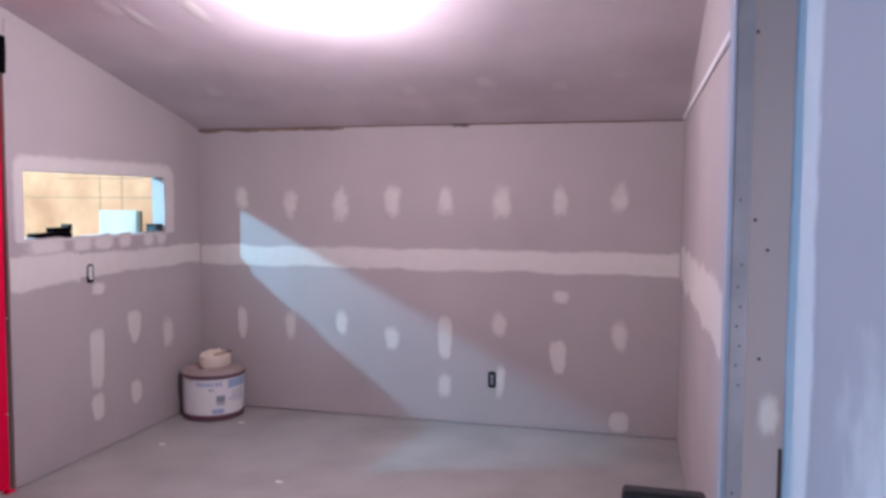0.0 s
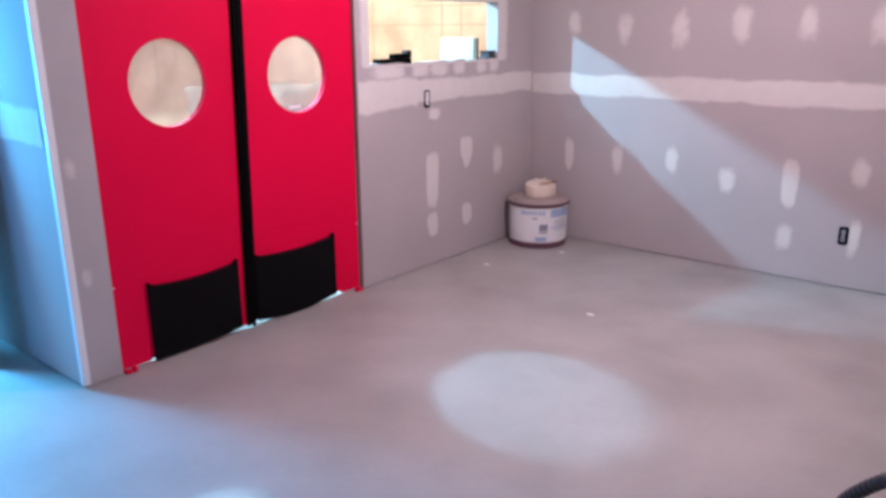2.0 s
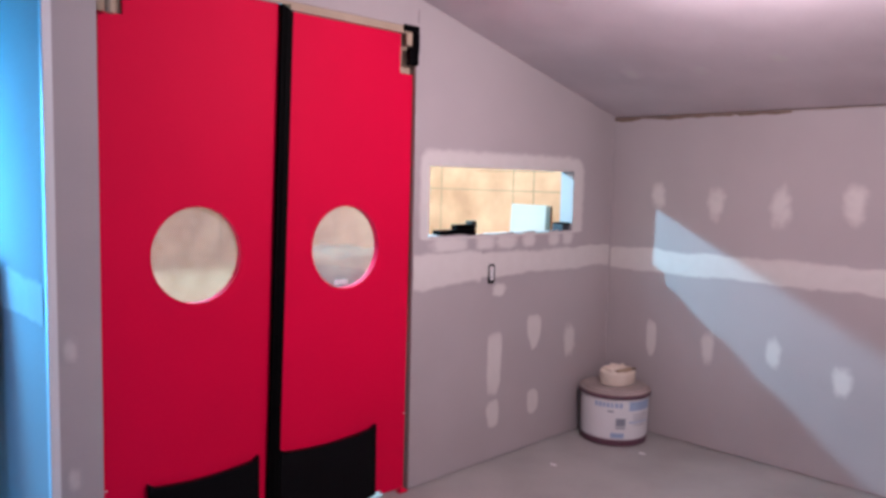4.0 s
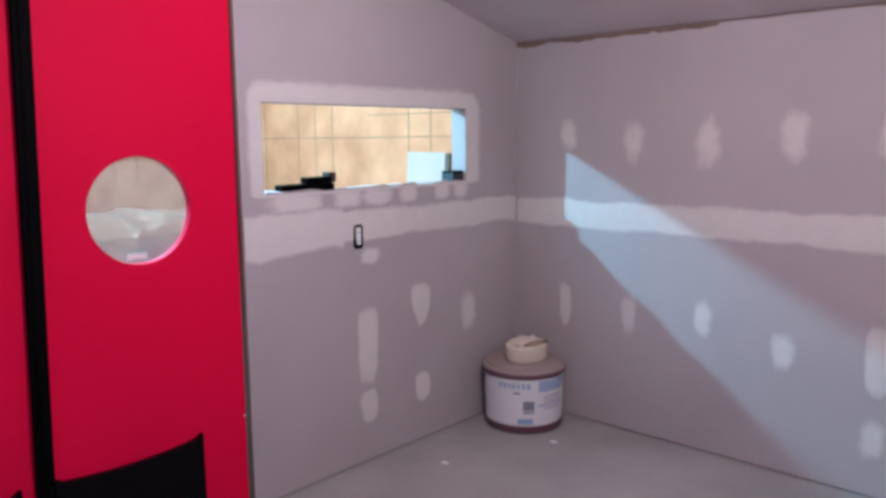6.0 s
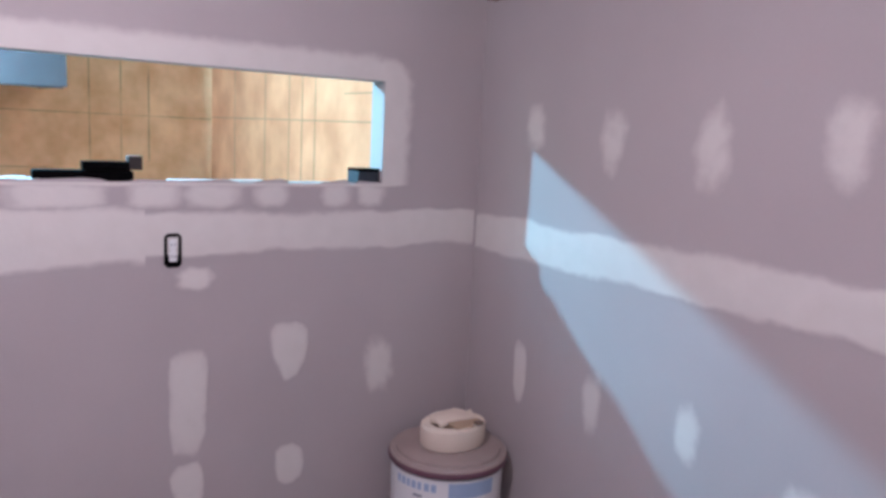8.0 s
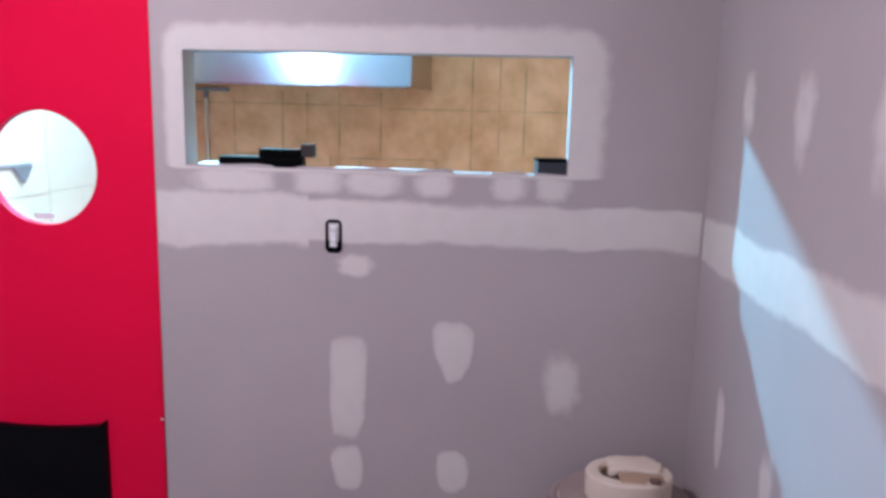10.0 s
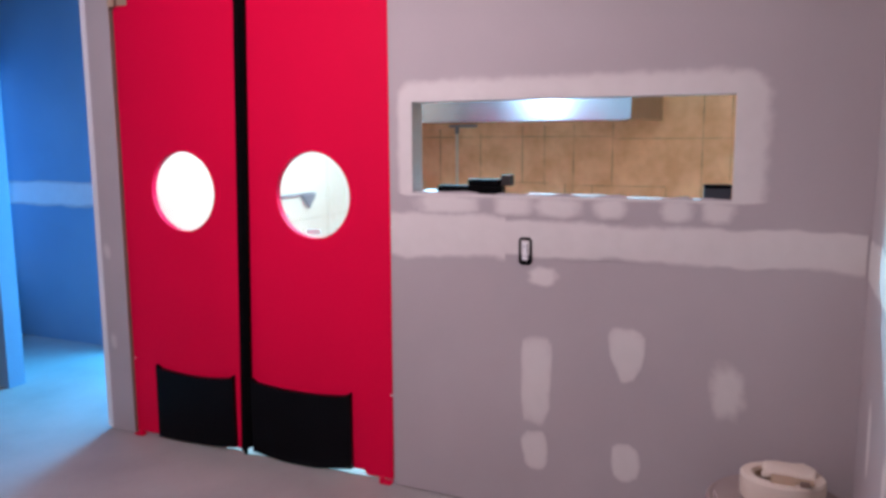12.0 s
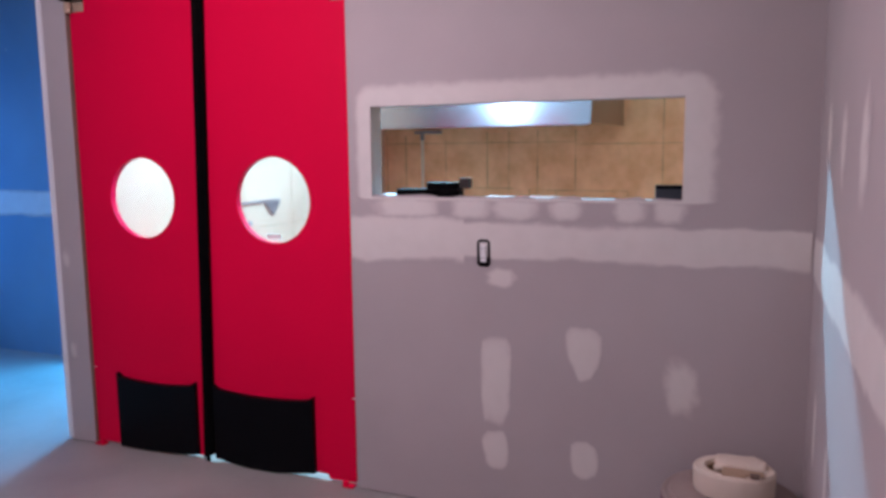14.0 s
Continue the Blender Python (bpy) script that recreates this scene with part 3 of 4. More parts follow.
    if sgn > 0:
        part("hinge_shim", box(0.001, 0.012, h1 - 0.078, h1 - 0.040, zt - 0.108, zt - 0.040, 0.006), M["pine"], hinge)
        return d
    own = lathe([(0, 0.0), (0.018, 0.0), (0.018, 0.05), (0, 0.05)], 16, (0.02, P(y_hinge) - sgn * 0.035, zt - (0.215 if sgn < 0 else 0.118)))
    part("hinge_cam", own, M["pine"], hinge)
    return d


traffic_door(DY1 - 0.012, -2.684, -2.314, "red plastic swing door with round window and black kick plate", 0.080, 0.20)
traffic_door(DY0 + 0.007, -2.741, -3.100, "red swing door with round window beside the opening", 0.10, 0.16)
gasket = thing("door_gasket", (0, -2.7115, 0), "black rubber gasket where the two red doors meet", "gasket")
part("strip", slab([(leaned(-0.029, 0.02), 0.02), (leaned(0.027, 0.05), 0.05), (leaned(0.029, 2.43), 2.43), (leaned(-0.029, 2.455), 2.455)], [], lambda u, v, w: (0.004 - w, u, v), 0.044), M["rubber"], gasket)
part("lip", slab([(leaned(-0.010, 0.012), 0.012), (leaned(0.012, 0.012), 0.012), (leaned(0.012, 2.43), 2.43), (leaned(-0.010, 2.44), 2.44)], [], lambda u, v, w: (0.009 - w, u, v), 0.0055), M["rubber"], gasket)


# blocking that shows in the notches over the doors
structure("door_blocking", box(-0.075, -0.038, DY0 + 0.014, DY0 + 0.116, 2.295, 2.456, bm=box(-0.075, -0.038, DY1 - 0.088, DY1 - 0.011, 2.240, 2.437)), M["pine"], "pale wooden blocking at the door's top corners", "blocking")

# ---- outlets ----
def outlet(m, label, face):
    o = thing("outlet", (0, 0, 0), label, "outlet", "wall outlets")
    o.matrix_world = m
    # local: x along the wall, y out of it, z up
    ring = slab([(-0.029, -0.046), (-0.018, -0.058), (0.018, -0.058), (0.029, -0.046), (0.029, 0.046), (0.018, 0.058), (-0.018, 0.058), (-0.029, 0.046)],
                [rect(-0.0185, 0.0185, -0.046, 0.046)], lambda u, v, w: (u, 0.001 + w, v), 0.004)
    part("box_rim", ring, M["black"], o, "black open box rim")
    part("box_back", box(-0.0184, 0.0184, 0.0005, 0.002, -0.0458, 0.0458), M["black"], o)
    body = box(-0.0135, 0.0135, 0.003, 0.012, 0.004, 0.038, 0.004)
    box(-0.0135, 0.0135, 0.003, 0.012, -0.038, -0.004, 0.004, body)
    box(-0.008, 0.008, 0.003, 0.0105, -0.005, 0.005, 0.0, body)
    part("receptacle", body, M[face], o, "white receptacle" if face == "white" else "dusty grey receptacle")
    for z in (-0.02, 0.02):
        slot = box(-0.007, -0.005, 0.0118, 0.0128, z - 0.005, z + 0.005, bm=box(0.005, 0.007, 0.0118, 0.0128, z - 0.005, z + 0.005))
        part("slot", slot, M["dark"], o)
    return o


outlet(pose(0.0, -1.256, 1.147, 0, 0, -90), "white wall outlet in a black box with no cover", "white")
outlet(pose(2.326, 0.0, 0.335, 0, 0, 180), "dark uncovered wall outlet low on bare drywall", "zinc")

# ---- ceiling light ----
LX, LY = 1.82, -2.02
fixture = thing("ceiling_light", (LX, LY, ceiling_z(LY)), "bare lit bulb hanging in a white lampholder from the ceiling", "lamp")
bm = lathe([(0, 0.0), (0.055, 0.0), (0.055, -0.010), (0.030, -0.024), (0, -0.026)], 28)
bmesh.ops.transform(bm, matrix=Matrix.Rotation(radians(-14.1), 4, "X"), verts=bm.verts)
part("canopy", bm, M["white"], fixture, smooth=True)
part("cord", tube([Vector((0, 0, z)) for z in (-0.02, -0.06, -0.10, -0.13)], 0.004, 8), M["white"], fixture)
part("lampholder", lathe([(0, -0.118), (0.012, -0.120), (0.020, -0.132), (0.021, -0.165), (0, -0.165)], 24), M["white"], fixture, smooth=True)
bulb = part("bulb", lathe([(0.014, -0.166), (0.018, -0.180), (0.031, -0.205), (0.033, -0.225), (0.022, -0.248), (0, -0.256)], 24), M["bulb"], fixture, "glowing white bulb", smooth=True)
bulb.visible_shadow = False

# ---- bucket in the corner ----
BX, BY = 0.248, -0.252
bucket = thing("bucket", (BX, BY, 0), "squat white plastic bucket with maroon bands and a paper label", "bucket")
part("body", lathe([(0, 0.002), (0.196, 0.002), (0.204, 0.012), (0.206, 0.04), (0.212, 0.285), (0.212, 0.29), (0, 0.29)], 56), M["bucket"], bucket, smooth=True)
part("base_band", lathe([(0.2045, 0.004), (0.2085, 0.006), (0.2095, 0.036), (0.2055, 0.038)], 56), M["bucket_dark"], bucket, "maroon base band", smooth=True)
lid = part("lid", lathe([(0.211, 0.268), (0.221, 0.270), (0.223, 0.296), (0.216, 0.303), (0.200, 0.300), (0.196, 0.312), (0.06, 0.316), (0, 0.316)], 56), M["lid"], bucket, "dusty brown lid", smooth=True)
part("lid_rim", lathe([(0.2235, 0.272), (0.2260, 0.275), (0.2260, 0.288), (0.2235, 0.291)], 56), M["bucket_dark"], lid, smooth=True)


def wrap(a0, a1, z0, z1, r, mat, name="print", parent=None, thick=0.0012):
    """A curved sheet round the bucket, between two angles in degrees."""
    bm = bmesh.new()
    n = max(int(abs(a1 - a0) / 4), 1)
    cols = []
    for i in range(n + 1):
        a = radians(a0 + (a1 - a0) * i / n)
        rr = r + 0.0005
        f = lambda rad, z: (math.cos(a) * (rad + 0.026 * (z - 0.04)), math.sin(a) * (rad + 0.026 * (z - 0.04)), z)
        cols.append([bm.verts.new(f(rr, z0)), bm.verts.new(f(rr, z1)), bm.verts.new(f(rr - thick, z1)), bm.verts.new(f(rr - thick, z0))])
    for p, q in zip(cols, cols[1:]):
        for k in range(4):
            bm.faces.new((p[k], q[k], q[(k + 1) % 4], p[(k + 1) % 4]))
    bm.faces.new(cols[0]), bm.faces.new(cols[-1][::-1])
    return part(name, bm, mat, parent, smooth=True)


FACE = -46.0
label = wrap(FACE - 75, FACE + 75, 0.046, 0.262, 0.2085, M["white"], "label", bucket)
tagged(label, "white paper label with faded print")
wrap(FACE + 14, FACE + 62, 0.205, 0.256, 0.2097, M["blue_print"], "blue_panel", label)
wrap(FACE + 14, FACE + 62, 0.135, 0.142, 0.2097, M["blue_print"], "print_bar", label)
for a0, a1 in ((-44, -39), (-37, -32), (-30, -26), (-24, -19), (-17, -13), (-10, -5), (-3, 2)):
    wrap(FACE + a0, FACE + a1, 0.222, 0.248, 0.2097, M["blue_print"], "print_bar", label)
wrap(FACE - 22, FACE - 12, 0.196, 0.205, 0.2097, M["grey_print"], "print_bar", label)
wrap(FACE - 8, FACE + 8, 0.118, 0.162, 0.2097, M["grey_print"], "print_block", label)
wrap(FACE - 8, FACE + 8, 0.103, 0.112, 0.2097, M["grey_print"], "print_bar", label)
wrap(FACE - 16, FACE + 6, 0.050, 0.078, 0.2097, M["blue_print"], "print_block", label)
for z in (0.18, 0.165, 0.15, 0.12):
    wrap(FACE + 22, FACE + 54, z, z + 0.004, 0.2097, M["grey_print"], "print_bar", label)

bucket.scale = (1.05, 1.05, 1.165)
roll = thing("joint_tape_roll", (BX + 0.01, BY + 0.012, 0.3705), "wide roll of cream paper joint tape on the bucket lid", "tape roll")
part("wound_tape", lathe([(0.088, 0.0), (0.122, 0.0), (0.127, 0.006), (0.128, 0.058), (0.123, 0.064), (0.108, 0.062), (0.093, 0.064), (0.088, 0.058), (0.088, 0.0)], 48), M["cream"], roll, smooth=True)
part("core", lathe([(0.0860, 0.001), (0.0878, 0.001), (0.0878, 0.056), (0.0835, 0.056), (0.0835, 0.001)], 32), M["tan"], roll, "brown card core")
part("tape_end", box(0.02, 0.10, -0.035, 0.035, 0.0585, 0.0675, 0.001), M["tan"], roll, "brown loose end")
bm = box(-0.115, 0.01, -0.06, 0.10, 0.054, 0.072, 0.008)
bmesh.ops.subdivide_edges(bm, edges=bm.edges[:], cuts=3, use_grid_fill=True)
for v in bm.verts:
    v.co += Vector((noise.noise(v.co * 25), noise.noise(v.co * 25 + Vector((7, 0, 0))), noise.noise(v.co * 22 + Vector((0, 7, 0))))) * 0.016
part("loose_tape", bm, M["cream"], roll, "crumpled loose tape", smooth=True)
roll.scale = (0.84, 1.08, 1.38)
knife = thing("scraper", (BX + 0.062, BY + 0.080, 0.460), "small dark scraper lying on the tape roll", "scraper")
part("blade", box(-0.03, 0.02, -0.03, 0.03, 0.001, 0.004, 0.001), M["tan"], knife)
part("handle", box(0.012, 0.040, -0.016, 0.016, 0.0, 0.013, 0.004), M["debris"], knife)

# ---- on the hatch's ledge ----
def simple(name, at, parts, label, category, turn=0.0):
    t = thing(name, at, label, category)
    t.rotation_euler = (0, 0, radians(turn))
    for pn, b, mat in parts:
        part(pn, box(*b[:6], 0.003), M[mat], t)
    return t


simple("tool_case", (-0.050, -1.522, WZ0 + 0.001), [("tray", (-0.03, 0.03, -0.146, 0.149, 0.0, 0.030), "black"), ("lid", (-0.032, 0.0315, -0.144, 0.147, 0.0295, 0.034), "rubber")], "flat black tool case lying on the hatch ledge", "case")
simple("small_case", (-0.050, -1.442, WZ0 + 0.036), [("body", (-0.026, 0.026, -0.084, 0.057, 0.0, 0.028), "black"), ("clasp", (0.0255, 0.029, -0.03, 0.0, 0.008, 0.02), "rubber")], "short black case stacked on a longer one", "case")
simple("carton", (-0.072, -1.366, WZ0 + 0.036), [("body", (-0.024, 0.024, -0.0185, 0.026, 0.0, 0.044), "dark"), ("flap", (-0.023, 0.023, -0.018, 0.025, 0.0435, 0.047), "debris")], "small brown carton on the black cases", "carton")
simple("ledge_box", (-0.048, -0.519, WZ0 + 0.001), [("body", (-0.038, 0.038, -0.048, 0.050, 0.0, 0.044), "vac_grey"), ("lid", (-0.0385, 0.0385, -0.0485, 0.0505, 0.0435, 0.056), "black")], "dark grey box at the end of the ledge", "box", 8)
simple("paper_strip", (-0.06, -1.70, WZ0 + 0.001), [("sheet", (-0.04, 0.05, -0.05, 0.05, 0.0, 0.006), "white"), ("fold", (-0.03, 0.03, -0.04, 0.02, 0.0055, 0.010), "white")], "folded white paper on the ledge", "paper", 5)
simple("wood_shim", (-0.05, -1.08, WZ0 + 0.001), [("shim", (-0.02, 0.02, -0.18, 0.16, 0.0, 0.006), "white"), ("tip", (-0.018, 0.018, 0.16, 0.22, 0.0, 0.003), "white")], "thin white strip along the ledge", "strip", 1)

# ---- kitchen seen through hatch and portholes ----
hood = thing("exhaust_hood", (-2.992, -2.438, 1.743), "stainless steel exhaust hood on the kitchen wall", "hood")
bm = slab([(-1.17, 0.0), (1.17, 0.0), (1.17, 0.62), (-1.17, 0.62)], [], lambda u, v, w: (0.662 - w - 0.13 * v, u, v), 0.012)
part("front", bm, M["steel"], hood)
part("side", slab([(-0.80, 0.016), (0.649, 0.0), (0.569, 0.62), (-0.80, 0.62)], [], lambda u, v, w: (u, 1.17 - w, v), 0.012), M["steel"], hood)
part("side", slab([(-0.80, 0.016), (0.649, 0.0), (0.569, 0.62), (-0.80, 0.62)], [], lambda u, v, w: (u, -1.158 - w, v), 0.012), M["steel"], hood)
part("top", box(-0.80, 0.552, -1.157, 1.157, 0.60, 0.62), M["steel"], hood)
part("lip", box(0.60, 0.66, -1.15, 1.15, -0.012, 0.0, 0.003), M["steel"], hood)
bw = bpy.data.objects["kitchen_wall_back"]
for y, z0, z1 in ((-3.547, 1.17, 1.70), (-3.347, 1.20, 1.70), (-2.930, 1.19, 1.66), (-2.516, 1.21, 1.73), (-2.305, 1.19, 1.73), (-2.035, 1.0, 1.74), (-1.686, 1.19, 1.74), (-1.86, 1.0, 1.19),
                  (-2.11, 1.0, 1.20), (-1.22, 1.0, 1.18), (-0.932, 1.0, 2.1), (-0.706, 1.25, 2.1), (-0.499, 1.25, 2.1)):
    part("layout_line", box(BACK + 0.0005, BACK + 0.003, y - 0.0032, y + 0.0032, z0, z1), M["ink"], bw)
for y0, y1, z in ((-3.56, -1.70, 1.628), (-1.686, -0.01, 1.606), (-2.93, -2.26, 1.208), (-2.05, -1.22, 1.192)):
    part("layout_line", box(BACK + 0.0032, BACK + 0.005, y0, y1, z - 0.0028, z + 0.0028), M["ink"], bw)
nw = bpy.data.objects["kitchen_wall_north"]
for x in (-3.2, -2.55, -2.112, -1.900, -1.700, -0.902, -0.698):
    part("layout_line", box(x - 0.0028, x + 0.0028, -0.003, -0.0005, 1.0, 2.1), M["faint_ink"], nw)
for x0, x1, z in ((-3.78, -0.4, 1.622), (-1.3, -0.5, 1.775)):
    part("layout_line", box(x0, x1, -0.005, -0.0032, z - 0.0028, z + 0.0028), M["faint_ink"], nw)
sw = bpy.data.objects["kitchen_wall_south"]
for x in (-0.9, -1.52, -2.13, -2.75):
    part("panel_joint", box(x - 0.003, x + 0.003, -3.5795, -3.577, 0.05, 2.7), M["ink"], sw)
for z in (1.02, 1.62):
    part("panel_joint", box(BACK + 0.05, -0.2, -3.5765, -3.5745, z - 0.003, z + 0.003), M["ink"], sw)
part("wall_sticker", box(-1.60, -1.50, -3.5795, -3.577, 1.045, 1.075), M["grey_print"], sw)
conduit = thing("conduit", (BACK + 0.018, -3.165, 0), "grey conduit pipe on the plywood wall", "pipe")
part("pipe", tube([Vector((0, 0, z)) for z in (0.0, 0.6, 1.2, 1.72)], 0.014, 12), M["cream"], conduit)
part("junction_box", box(-0.016, 0.05, -0.06, 0.20, 1.7205, 1.745, 0.003), M["zinc"], conduit)
part("coupling", lathe([(0.0145, 1.66), (0.0175, 1.66), (0.0175, 1.72), (0.0145, 1.72)], 16), M["zinc"], conduit)
sheet = thing("wallboard", (-0.728, -0.115, 0.0), "white panel leaning against the plywood wall", "panel")
sheet.rotation_euler = (radians(-4), 0, 0)
part("panel", box(-0.172, 0.172, -0.010, 0.008, 0.004, 1.525, 0.006), M["grey_board"], sheet)
part("panel_edge", box(0.172, 0.208, -0.008, 0.014, 0.004, 1.52, 0.002), M["debris"], sheet)
appliance = thing("wrapped_appliance", (-1.85, -1.22, 0), "steel kitchen appliance under crumpled clear wrapping", "appliance")
bm = box(-0.36, 0.36, -0.42, 0.42, 0.08, 1.17, 0.02)
bmesh.ops.subdivide_edges(bm, edges=bm.edges[:], cuts=11, use_grid_fill=True)
for v in bm.verts:
    v.co += Vector((noise.noise(v.co * 9), noise.noise(v.co * 9 + Vector((9, 0, 0))), noise.noise(v.co * 9 + Vector((0, 9, 0))))) * 0.035
    if v.co.z > 1.1:
        v.co.z += 0.09 * noise.noise(v.co * 5) - 0.03
part("wrapping", bm, M["wrap"], appliance)
part("body", box(-0.31, 0.31, -0.37, 0.37, 0.09, 0.98, 0.01), M["steel"], appliance, "brushed steel body")
for sx in (-1, 1):
    for sy in (-1, 1):
        part("foot", lathe([(0, 0), (0.025, 0), (0.02, 0.09), (0, 0.09)], 12, (sx * 0.3, sy * 0.35, 0)), M["zinc"], appliance)
shelf = thing("wall_bracket", (-1.75, -3.578, 1.20), "grey shelf bracket on the white kitchen wall", "bracket")
part("rail", box(-0.19, 0.27, 0.0, 0.02, 0.0, 0.018, 0.003), M["zinc"], shelf)
bm = slab([(-0.09, -0.10), (0.0, -0.001), (-0.18, -0.001)], [], lambda u, v, w: (u, w, v), 0.03)
part("gusset", bm, M["vac_lid"], shelf)
pendant = thing("pendant_bulb", (-1.30, -2.20, 2.40), "bare white work bulb hanging on a cord in the kitchen", "lamp")
part("cord", tube([Vector((0, 0, z)) for z in (0.10, 0.2, 0.3, 0.349)], 0.004, 8), M["black"], pendant)
part("socket", lathe([(0, 0.105), (0.012, 0.10), (0.018, 0.085), (0.019, 0.05), (0, 0.05)], 20), M["black"], pendant, "black socket")
lit = part("bulb", lathe([(0.014, 0.05), (0.018, 0.035), (0.030, 0.008), (0.031, -0.012), (0.02, -0.034), (0, -0.040)], 24), M["cool_bulb"], pendant, "glowing bulb", smooth=True)
lit.visible_shadow = False

# ---- shop vacuum ----
VX, VY = 3.372, -2.70
vac = thing("shop_vacuum", (VX, VY, 0), "dusty dark grey shop vacuum with hose and floor tool", "vacuum")
part("tub", lathe([(0, 0.028), (0.132, 0.028), (0.146, 0.042), (0.160, 0.16), (0.178, 0.295), (0.184, 0.305), (0, 0.305)], 40), M["vac_grey"], vac, smooth=True)
part("base", lathe([(0, 0.02), (0.148, 0.02), (0.160, 0.03), (0.160, 0.048), (0.149, 0.058), (0, 0.058)], 40), M["vac_black"], vac, smooth=True)
head = part("head", lathe([(0.184, 0.300), (0.190, 0.307), (0.186, 0.330), (0.160, 0.358), (0.128, 0.385), (0.108, 0.425), (0.08, 0.442), (0, 0.447)], 40), M["vac_lid"], vac, "dust-covered motor head", smooth=True)
for a in (150, 330):
    c, s = math.cos(radians(a)), math.sin(radians(a))
    bm = box(-0.012, 0.02, -0.035, 0.035, 0.25, 0.345, 0.005)
    bmesh.ops.transform(bm, matrix=Matrix.Translation((c * 0.184, s * 0.184, 0)) @ Matrix.Rotation(radians(a), 4, "Z"), verts=bm.verts)
    part("latch", bm, M["vac_black"], head)
grip = smooth_line([(-0.055, 0.0, 0.44), (-0.06, 0.0, 0.50), (-0.04, 0.0, 0.525), (0.02, 0.0, 0.53), (0.045, 0.0, 0.51), (0.05, 0.0, 0.44)], 6)
part("handle", tube(grip, 0.013, 10), M["vac_black"], head, "black carrying handle")
for a in (60, 125, 235, 300):
    c, s = math.cos(radians(a)), math.sin(radians(a))
    arm = part("caster_arm", tube([Vector((c * 0.13, s * 0.13, 0.06)), Vector((c * 0.20, s * 0.20, 0.055)), Vector((c * 0.205, s * 0.205, 0.035))], 0.018, 8), M["vac_black"], vac)
    own = lathe([(0, -0.012), (0.026, -0.012), (0.028, 0), (0.026, 0.012), (0, 0.012)], 18)
    bmesh.ops.transform(own, matrix=Matrix.Translation((c * 0.21, s * 0.21, 0.028)) @ Matrix.Rotation(radians(a), 4, "Z") @ Matrix.Rotation(radians(90), 4, "X"), verts=own.verts)
    part("wheel", own, M["vac_black"], arm)
# vents, switch, inlet collar and drain cap
for k in range(6):
    a = radians(195 + k * 14)
    bm = box(-0.004, 0.004, -0.014, 0.014, -0.012, 0.012, 0.002)
    bmesh.ops.transform(bm, matrix=Matrix.Translation((math.cos(a) * 0.186, math.sin(a) * 0.186, 0.352)) @ Matrix.Rotation(a, 4, "Z") @ Matrix.Rotation(radians(-38), 4, "Y"), verts=bm.verts)
    part("vent_slot", bm, M["vac_black"], head)
part("switch", box(-0.02, 0.02, -0.105, -0.085, 0.428, 0.446, 0.004), M["vac_black"], head, "black rocker switch")
part("front_housing", box(-0.095, 0.055, -0.200, -0.135, 0.285, 0.352, 0.014), M["vac_lid"], head, "grey latch housing")
part("housing_lip", box(-0.10, 0.06, -0.204, -0.14, 0.340, 0.356, 0.005), M["vac_grey"], head)
own = lathe([(0.024, 0), (0.036, 0), (0.036, 0.05), (0.028, 0.055), (0.024, 0.055)], 20)
bmesh.ops.transform(own, matrix=Matrix.Translation((-0.115, -0.055, 0.365)) @ Matrix.Rotation(radians(20), 4, "Z") @ Matrix.Rotation(radians(-88), 4, "Y"), verts=own.verts)
part("inlet_collar", own, M["vac_black"], vac, smooth=True)
own = lathe([(0, 0.02), (0.018, 0.02), (0.022, 0.0), (0, 0)], 16)
bmesh.ops.transform(own, matrix=Matrix.Translation((-0.10, -0.118, 0.13)) @ Matrix.Rotation(radians(-50), 4, "Z") @ Matrix.Rotation(radians(90), 4, "X"), verts=own.verts)
part("drain_cap", own, M["vac_lid"], vac)
part("side_latch", box(-0.186, -0.150, -0.115, -0.045, 0.235, 0.352, 0.012), M["vac_black"], head, "black side latch")
part("wand_dock", box(-0.012, 0.085, -0.190, -0.105, 0.255, 0.420, 0.016), M["vac_black"], head, "black wand dock")
dock2 = box(0.075, 0.165, -0.125, -0.03, 0.12, 0.33, 0.014)
part("tool_rack", dock2, M["vac_black"], vac, "black tool rack on the side")
part("dust_cap", lathe([(0, 0.464), (0.06, 0.462), (0.085, 0.45), (0.088, 0.43), (0, 0.43)], 28, (-0.015, 0.02, 0.0)), M["vac_lid"], head, smooth=True)
foot = box(-0.215, -0.135, -0.165, -0.085, 0.0, 0.085, 0.018)
part("front_foot", foot, M["vac_black"], vac, "black plastic foot")
part("front_foot", box(-0.035, 0.045, -0.225, -0.145, 0.0, 0.075, 0.018), M["vac_black"], vac, "black plastic foot")
part("cord_wrap", box(0.09, 0.16, -0.03, 0.05, 0.37, 0.42, 0.012), M["vac_black"], head, "black cord wrap")
# wand and floor tool stored upright
wand = part("wand", tube([Vector((0.03, -0.13, 0.24)), Vector((0.032, -0.125, 0.45)), Vector((0.035, -0.12, 0.647))], 0.018, 14), M["vac_grey"], vac, "grey plastic wand", smooth=True)
tool = slab([(-0.13, 0.045), (-0.13, 0.012), (-0.10, 0.0), (-0.03, -0.018), (0.03, -0.018), (0.10, 0.0), (0.13, 0.012), (0.13, 0.045), (0.12, 0.052), (-0.12, 0.052)], [],
            lambda u, v, w: (0.035 + u, -0.150 + w, 0.632 + v), 0.06)
bmesh.ops.bevel(tool, geom=tool.edges[:], offset=0.004, segments=2, affect="EDGES")
part("floor_tool", tool, M["vac_black"], wand, "black floor nozzle")
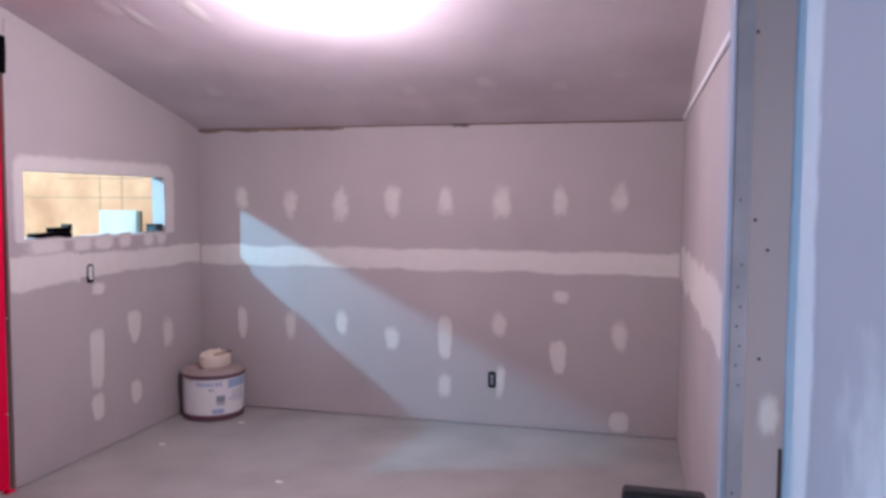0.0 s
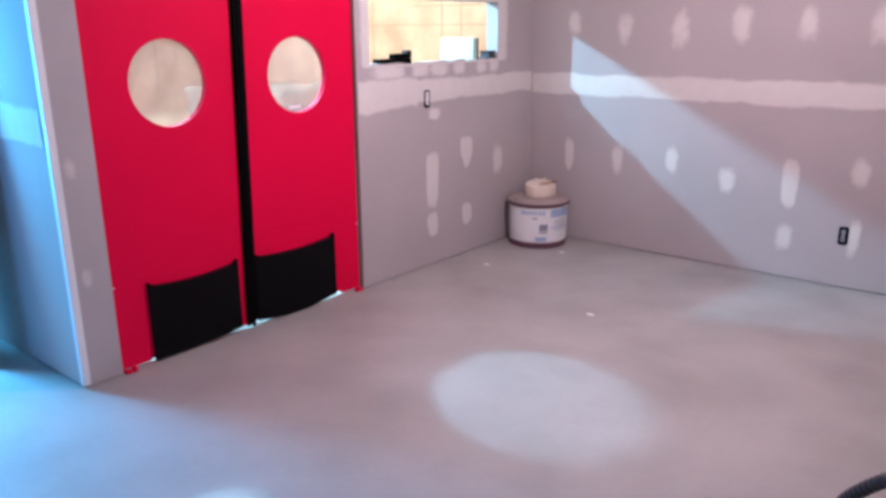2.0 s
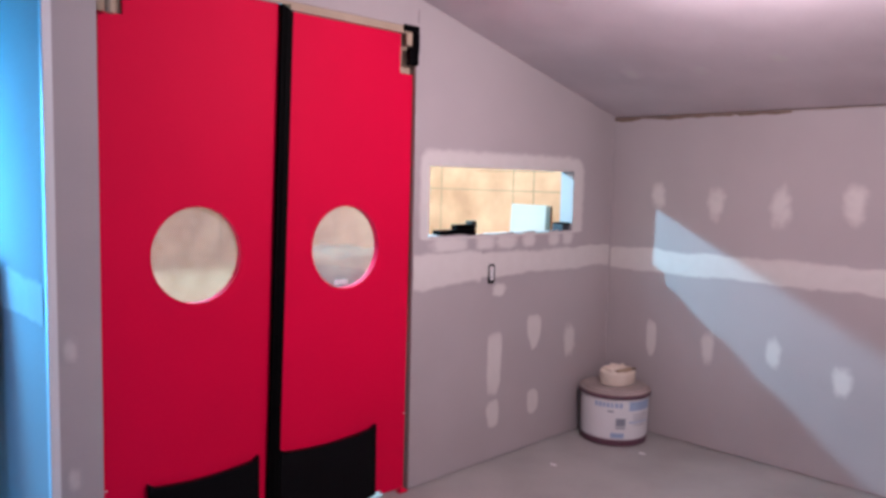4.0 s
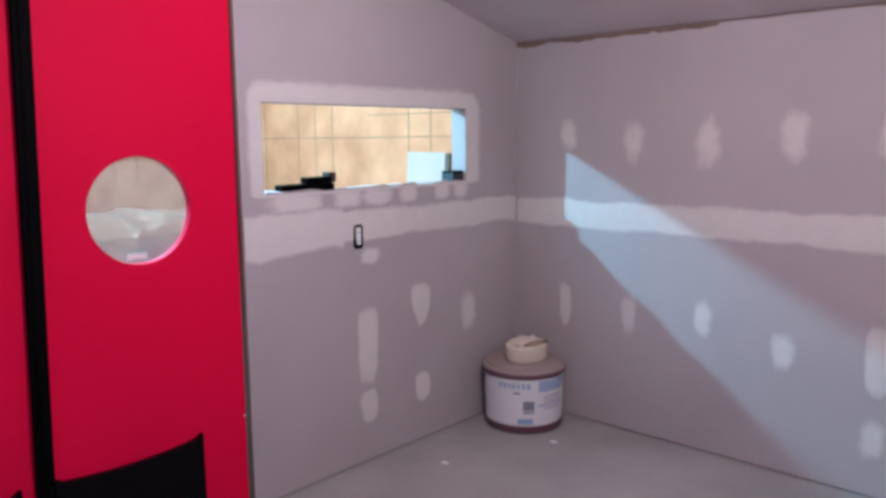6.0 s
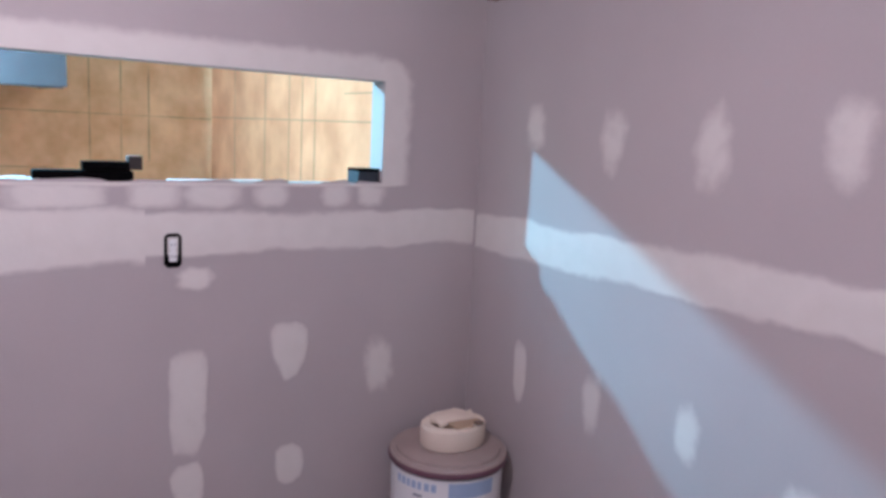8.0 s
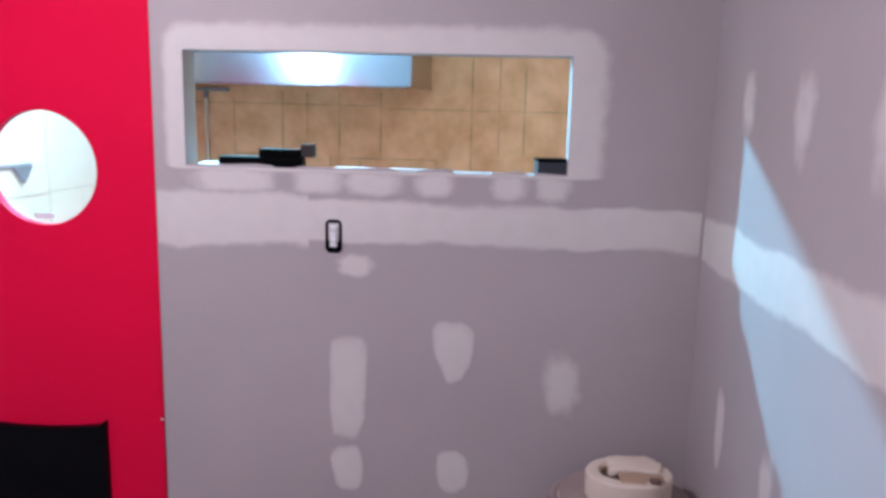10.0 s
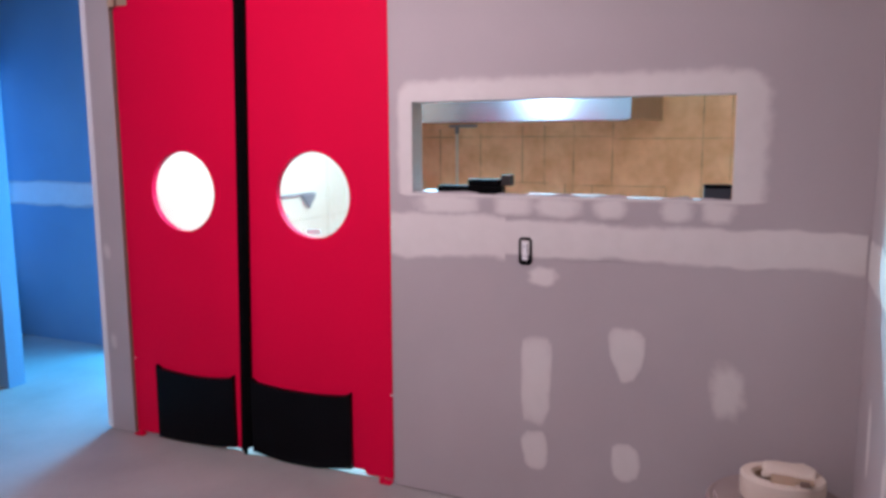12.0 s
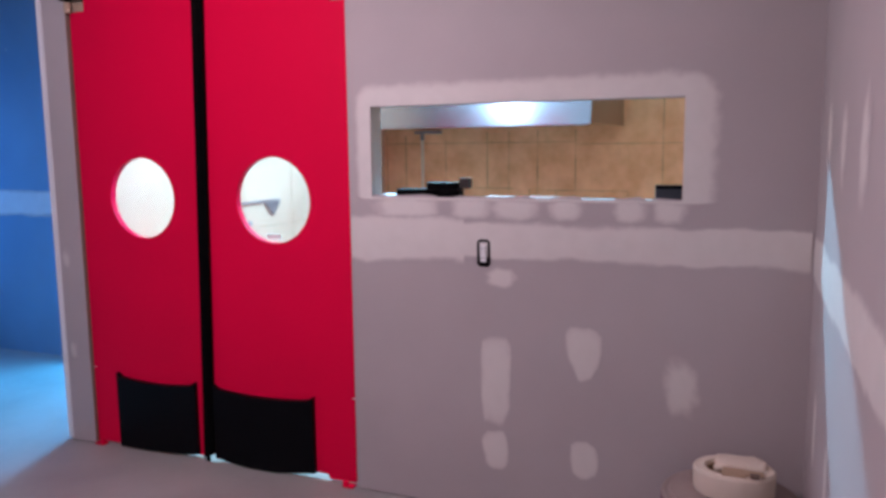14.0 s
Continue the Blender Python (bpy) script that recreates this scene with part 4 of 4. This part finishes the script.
for x, top in ((0.09, 0.50), (0.132, 0.53)):
    part("extension_tube", tube([Vector((x, -0.06, 0.22)), Vector((x + 0.005, -0.055, 0.38)), Vector((x + 0.012, -0.05, top))], 0.016, 12), M["vac_black"], vac, smooth=True)
hose = smooth_line([(-0.13, -0.06, 0.366), (-0.21, -0.08, 0.366), (-0.32, -0.08, 0.28), (-0.41, -0.02, 0.14), (-0.42, -0.05, 0.045), (-0.33, -0.16, 0.034), (-0.14, -0.235, 0.032), (0.02, -0.255, 0.032),
                    (0.13, -0.235, 0.05), (0.185, -0.17, 0.12), (0.180, -0.09, 0.19), (0.12, -0.05, 0.24)], 16)
part("hose", tube(hose, 0.0225, 12, ribs=0.003), M["vac_black"], vac, "black ribbed suction hose")
lead = smooth_line([(-0.12, -0.10, 0.33), (-0.24, -0.08, 0.22), (-0.30, -0.06, 0.08), (-0.31, -0.10, 0.03)], 8)
lead2 = smooth_line([(-0.235, -0.08, 0.21), (-0.16, -0.15, 0.10), (-0.12, -0.19, 0.05), (-0.16, -0.24, 0.008)], 8)
cable = part("power_lead", tube(lead2, 0.0045, 8, bm=tube(lead, 0.0045, 8)), M["vac_black"], vac, "thin dark power lead")
part("plug", box(-0.262, -0.222, -0.100, -0.072, 0.185, 0.225, 0.006), M["red_plug"], cable, "red plug")

# ---- extension cord coil ----
cord = thing("extension_cord", (3.25, -3.39, 0), "heap of yellow extension cord on the concrete", "cord")
pts = []
rr = random.Random(3)
for k in range(150):
    a = k * 0.57
    rad = 0.15 + 0.07 * math.sin(k * 0.23) + rr.uniform(-0.02, 0.02)
    pts.append((rad * 1.15 * math.cos(a) + 0.03 * math.sin(k * 0.11), rad * 0.85 * math.sin(a), 0.008 + 0.0005 * k + rr.uniform(0, 0.014)))
part("coil", tube(smooth_line(pts, 4), 0.0065, 7), M["yellow"], cord)
tail = smooth_line([(-0.02, 0.10, 0.085), (0.06, 0.155, 0.04), (0.16, 0.14, 0.008), (0.26, 0.05, 0.007), (0.31, -0.10, 0.007), (0.25, -0.25, 0.007)], 8)
part("tail", tube(tail, 0.0065, 8), M["yellow"], cord)
part("plug", box(-0.065, -0.02, 0.09, 0.13, 0.082, 0.125, 0.008), M["debris"], cord, "brass-pinned dark plug")
cord.scale = (1, 1, 1.1)
rag = thing("paper_scrap", (3.12, -3.16, 0.0), "crumpled white paper scrap on the floor", "paper")
bm = lathe([(0, 0.0), (0.036, 0.001), (0.030, 0.014), (0.012, 0.02), (0, 0.019)], 14)
for v in bm.verts:
    v.co.x *= 1 + 0.5 * noise.noise(v.co * 30)
    v.co.y *= 1 + 0.5 * noise.noise(v.co * 30 + Vector((5, 5, 5)))
part("scrap", bm, M["white"], rag)

# ---- passage ----
board = thing("leaning_drywall", (-0.92, -3.72, 0), "drywall offcut leaning in the entrance passage", "drywall")
bm = slab(rect(-0.35, 0.35, 0.0, 1.36), [], lambda u, v, w: (u, -0.155 + 0.140 * v / 1.36 + w, v * 0.97), 0.012)
part("sheet", bm, M["paper"], board)
part("taped_edge", slab(rect(0.3505, 0.354, 0.0, 1.36), [], lambda u, v, w: (u, -0.157 + 0.140 * v / 1.36 + w, v * 0.97), 0.016), M["white"], board)
rr = random.Random(11)
for k, y in enumerate((-4.05, -4.75, -5.45)):
    structure("joist", box(-1.29, RIGHT - 0.01, y - 0.02, y + 0.02, 2.91, 3.05), M["debris"], "old dark ceiling joist", "joist")
for k in range(9):
    x, y = rr.uniform(-1.2, 0.2), rr.uniform(-5.6, -3.9)
    structure("lath", box(x - 0.25, x + 0.25, y - 0.03, y + 0.03, 2.90 - 0.004 * k, 2.91 - 0.004 * k), M["pine" if k % 3 == 0 else "debris"], "loose lath under the joists", "lath")

# row of board ends; the two dark boxes paint the shaded gaps between them
for y0, y1, z, mat in ((-6.15, -5.86, 2.80, "debris"), (-5.84, -5.70, 2.83, "dark"), (-5.68, -5.42, 2.84, "pine"), (-5.40, -5.22, 2.87, "dark"), (-5.20, -4.92, 2.88, "debris")):
    structure("broken_board", box(-1.298, -1.24, y0, y1, z - 0.05, z + 0.03, 0.004), M[mat], "piece of a row of broken board ends and painted dark gaps along the passage ceiling", "board")
for x, y, turn in ((-0.95, -5.25, 20), (-0.62, -5.05, 28), (-0.80, -5.55, 12)):
    bm = box(-0.20, 0.20, -0.045, 0.045, -0.012, 0.012, 0.003)
    bmesh.ops.transform(bm, matrix=pose(x, y, 2.86, 0, 6, turn), verts=bm.verts)
    structure("broken_board", bm, M["debris"], "loose broken board hanging under the joists", "board")

# drips of compound on the slab by the bucket
rr = random.Random(21)
for x, y in ((0.56, -0.40), (0.30, -0.98), (1.35, -1.4)):
    drip = thing("compound_drip", (x, y, 0.0), "dried white drip of joint compound on the concrete", "drip", "compound drips")
    bm = lathe([(0, 0.004), (0.010, 0.0035), (0.018, 0.001), (0.019, 0.0)], 12)
    for v in bm.verts:
        v.co.x *= 1.3 + 0.4 * noise.noise((v.co.x * 60 + x * 9, v.co.y * 60, 0))
        v.co.y *= 0.8 + 0.4 * noise.noise((v.co.x * 60, v.co.y * 60 + y * 9, 4))
    part("blob", bm, M["white"], drip, smooth=True)
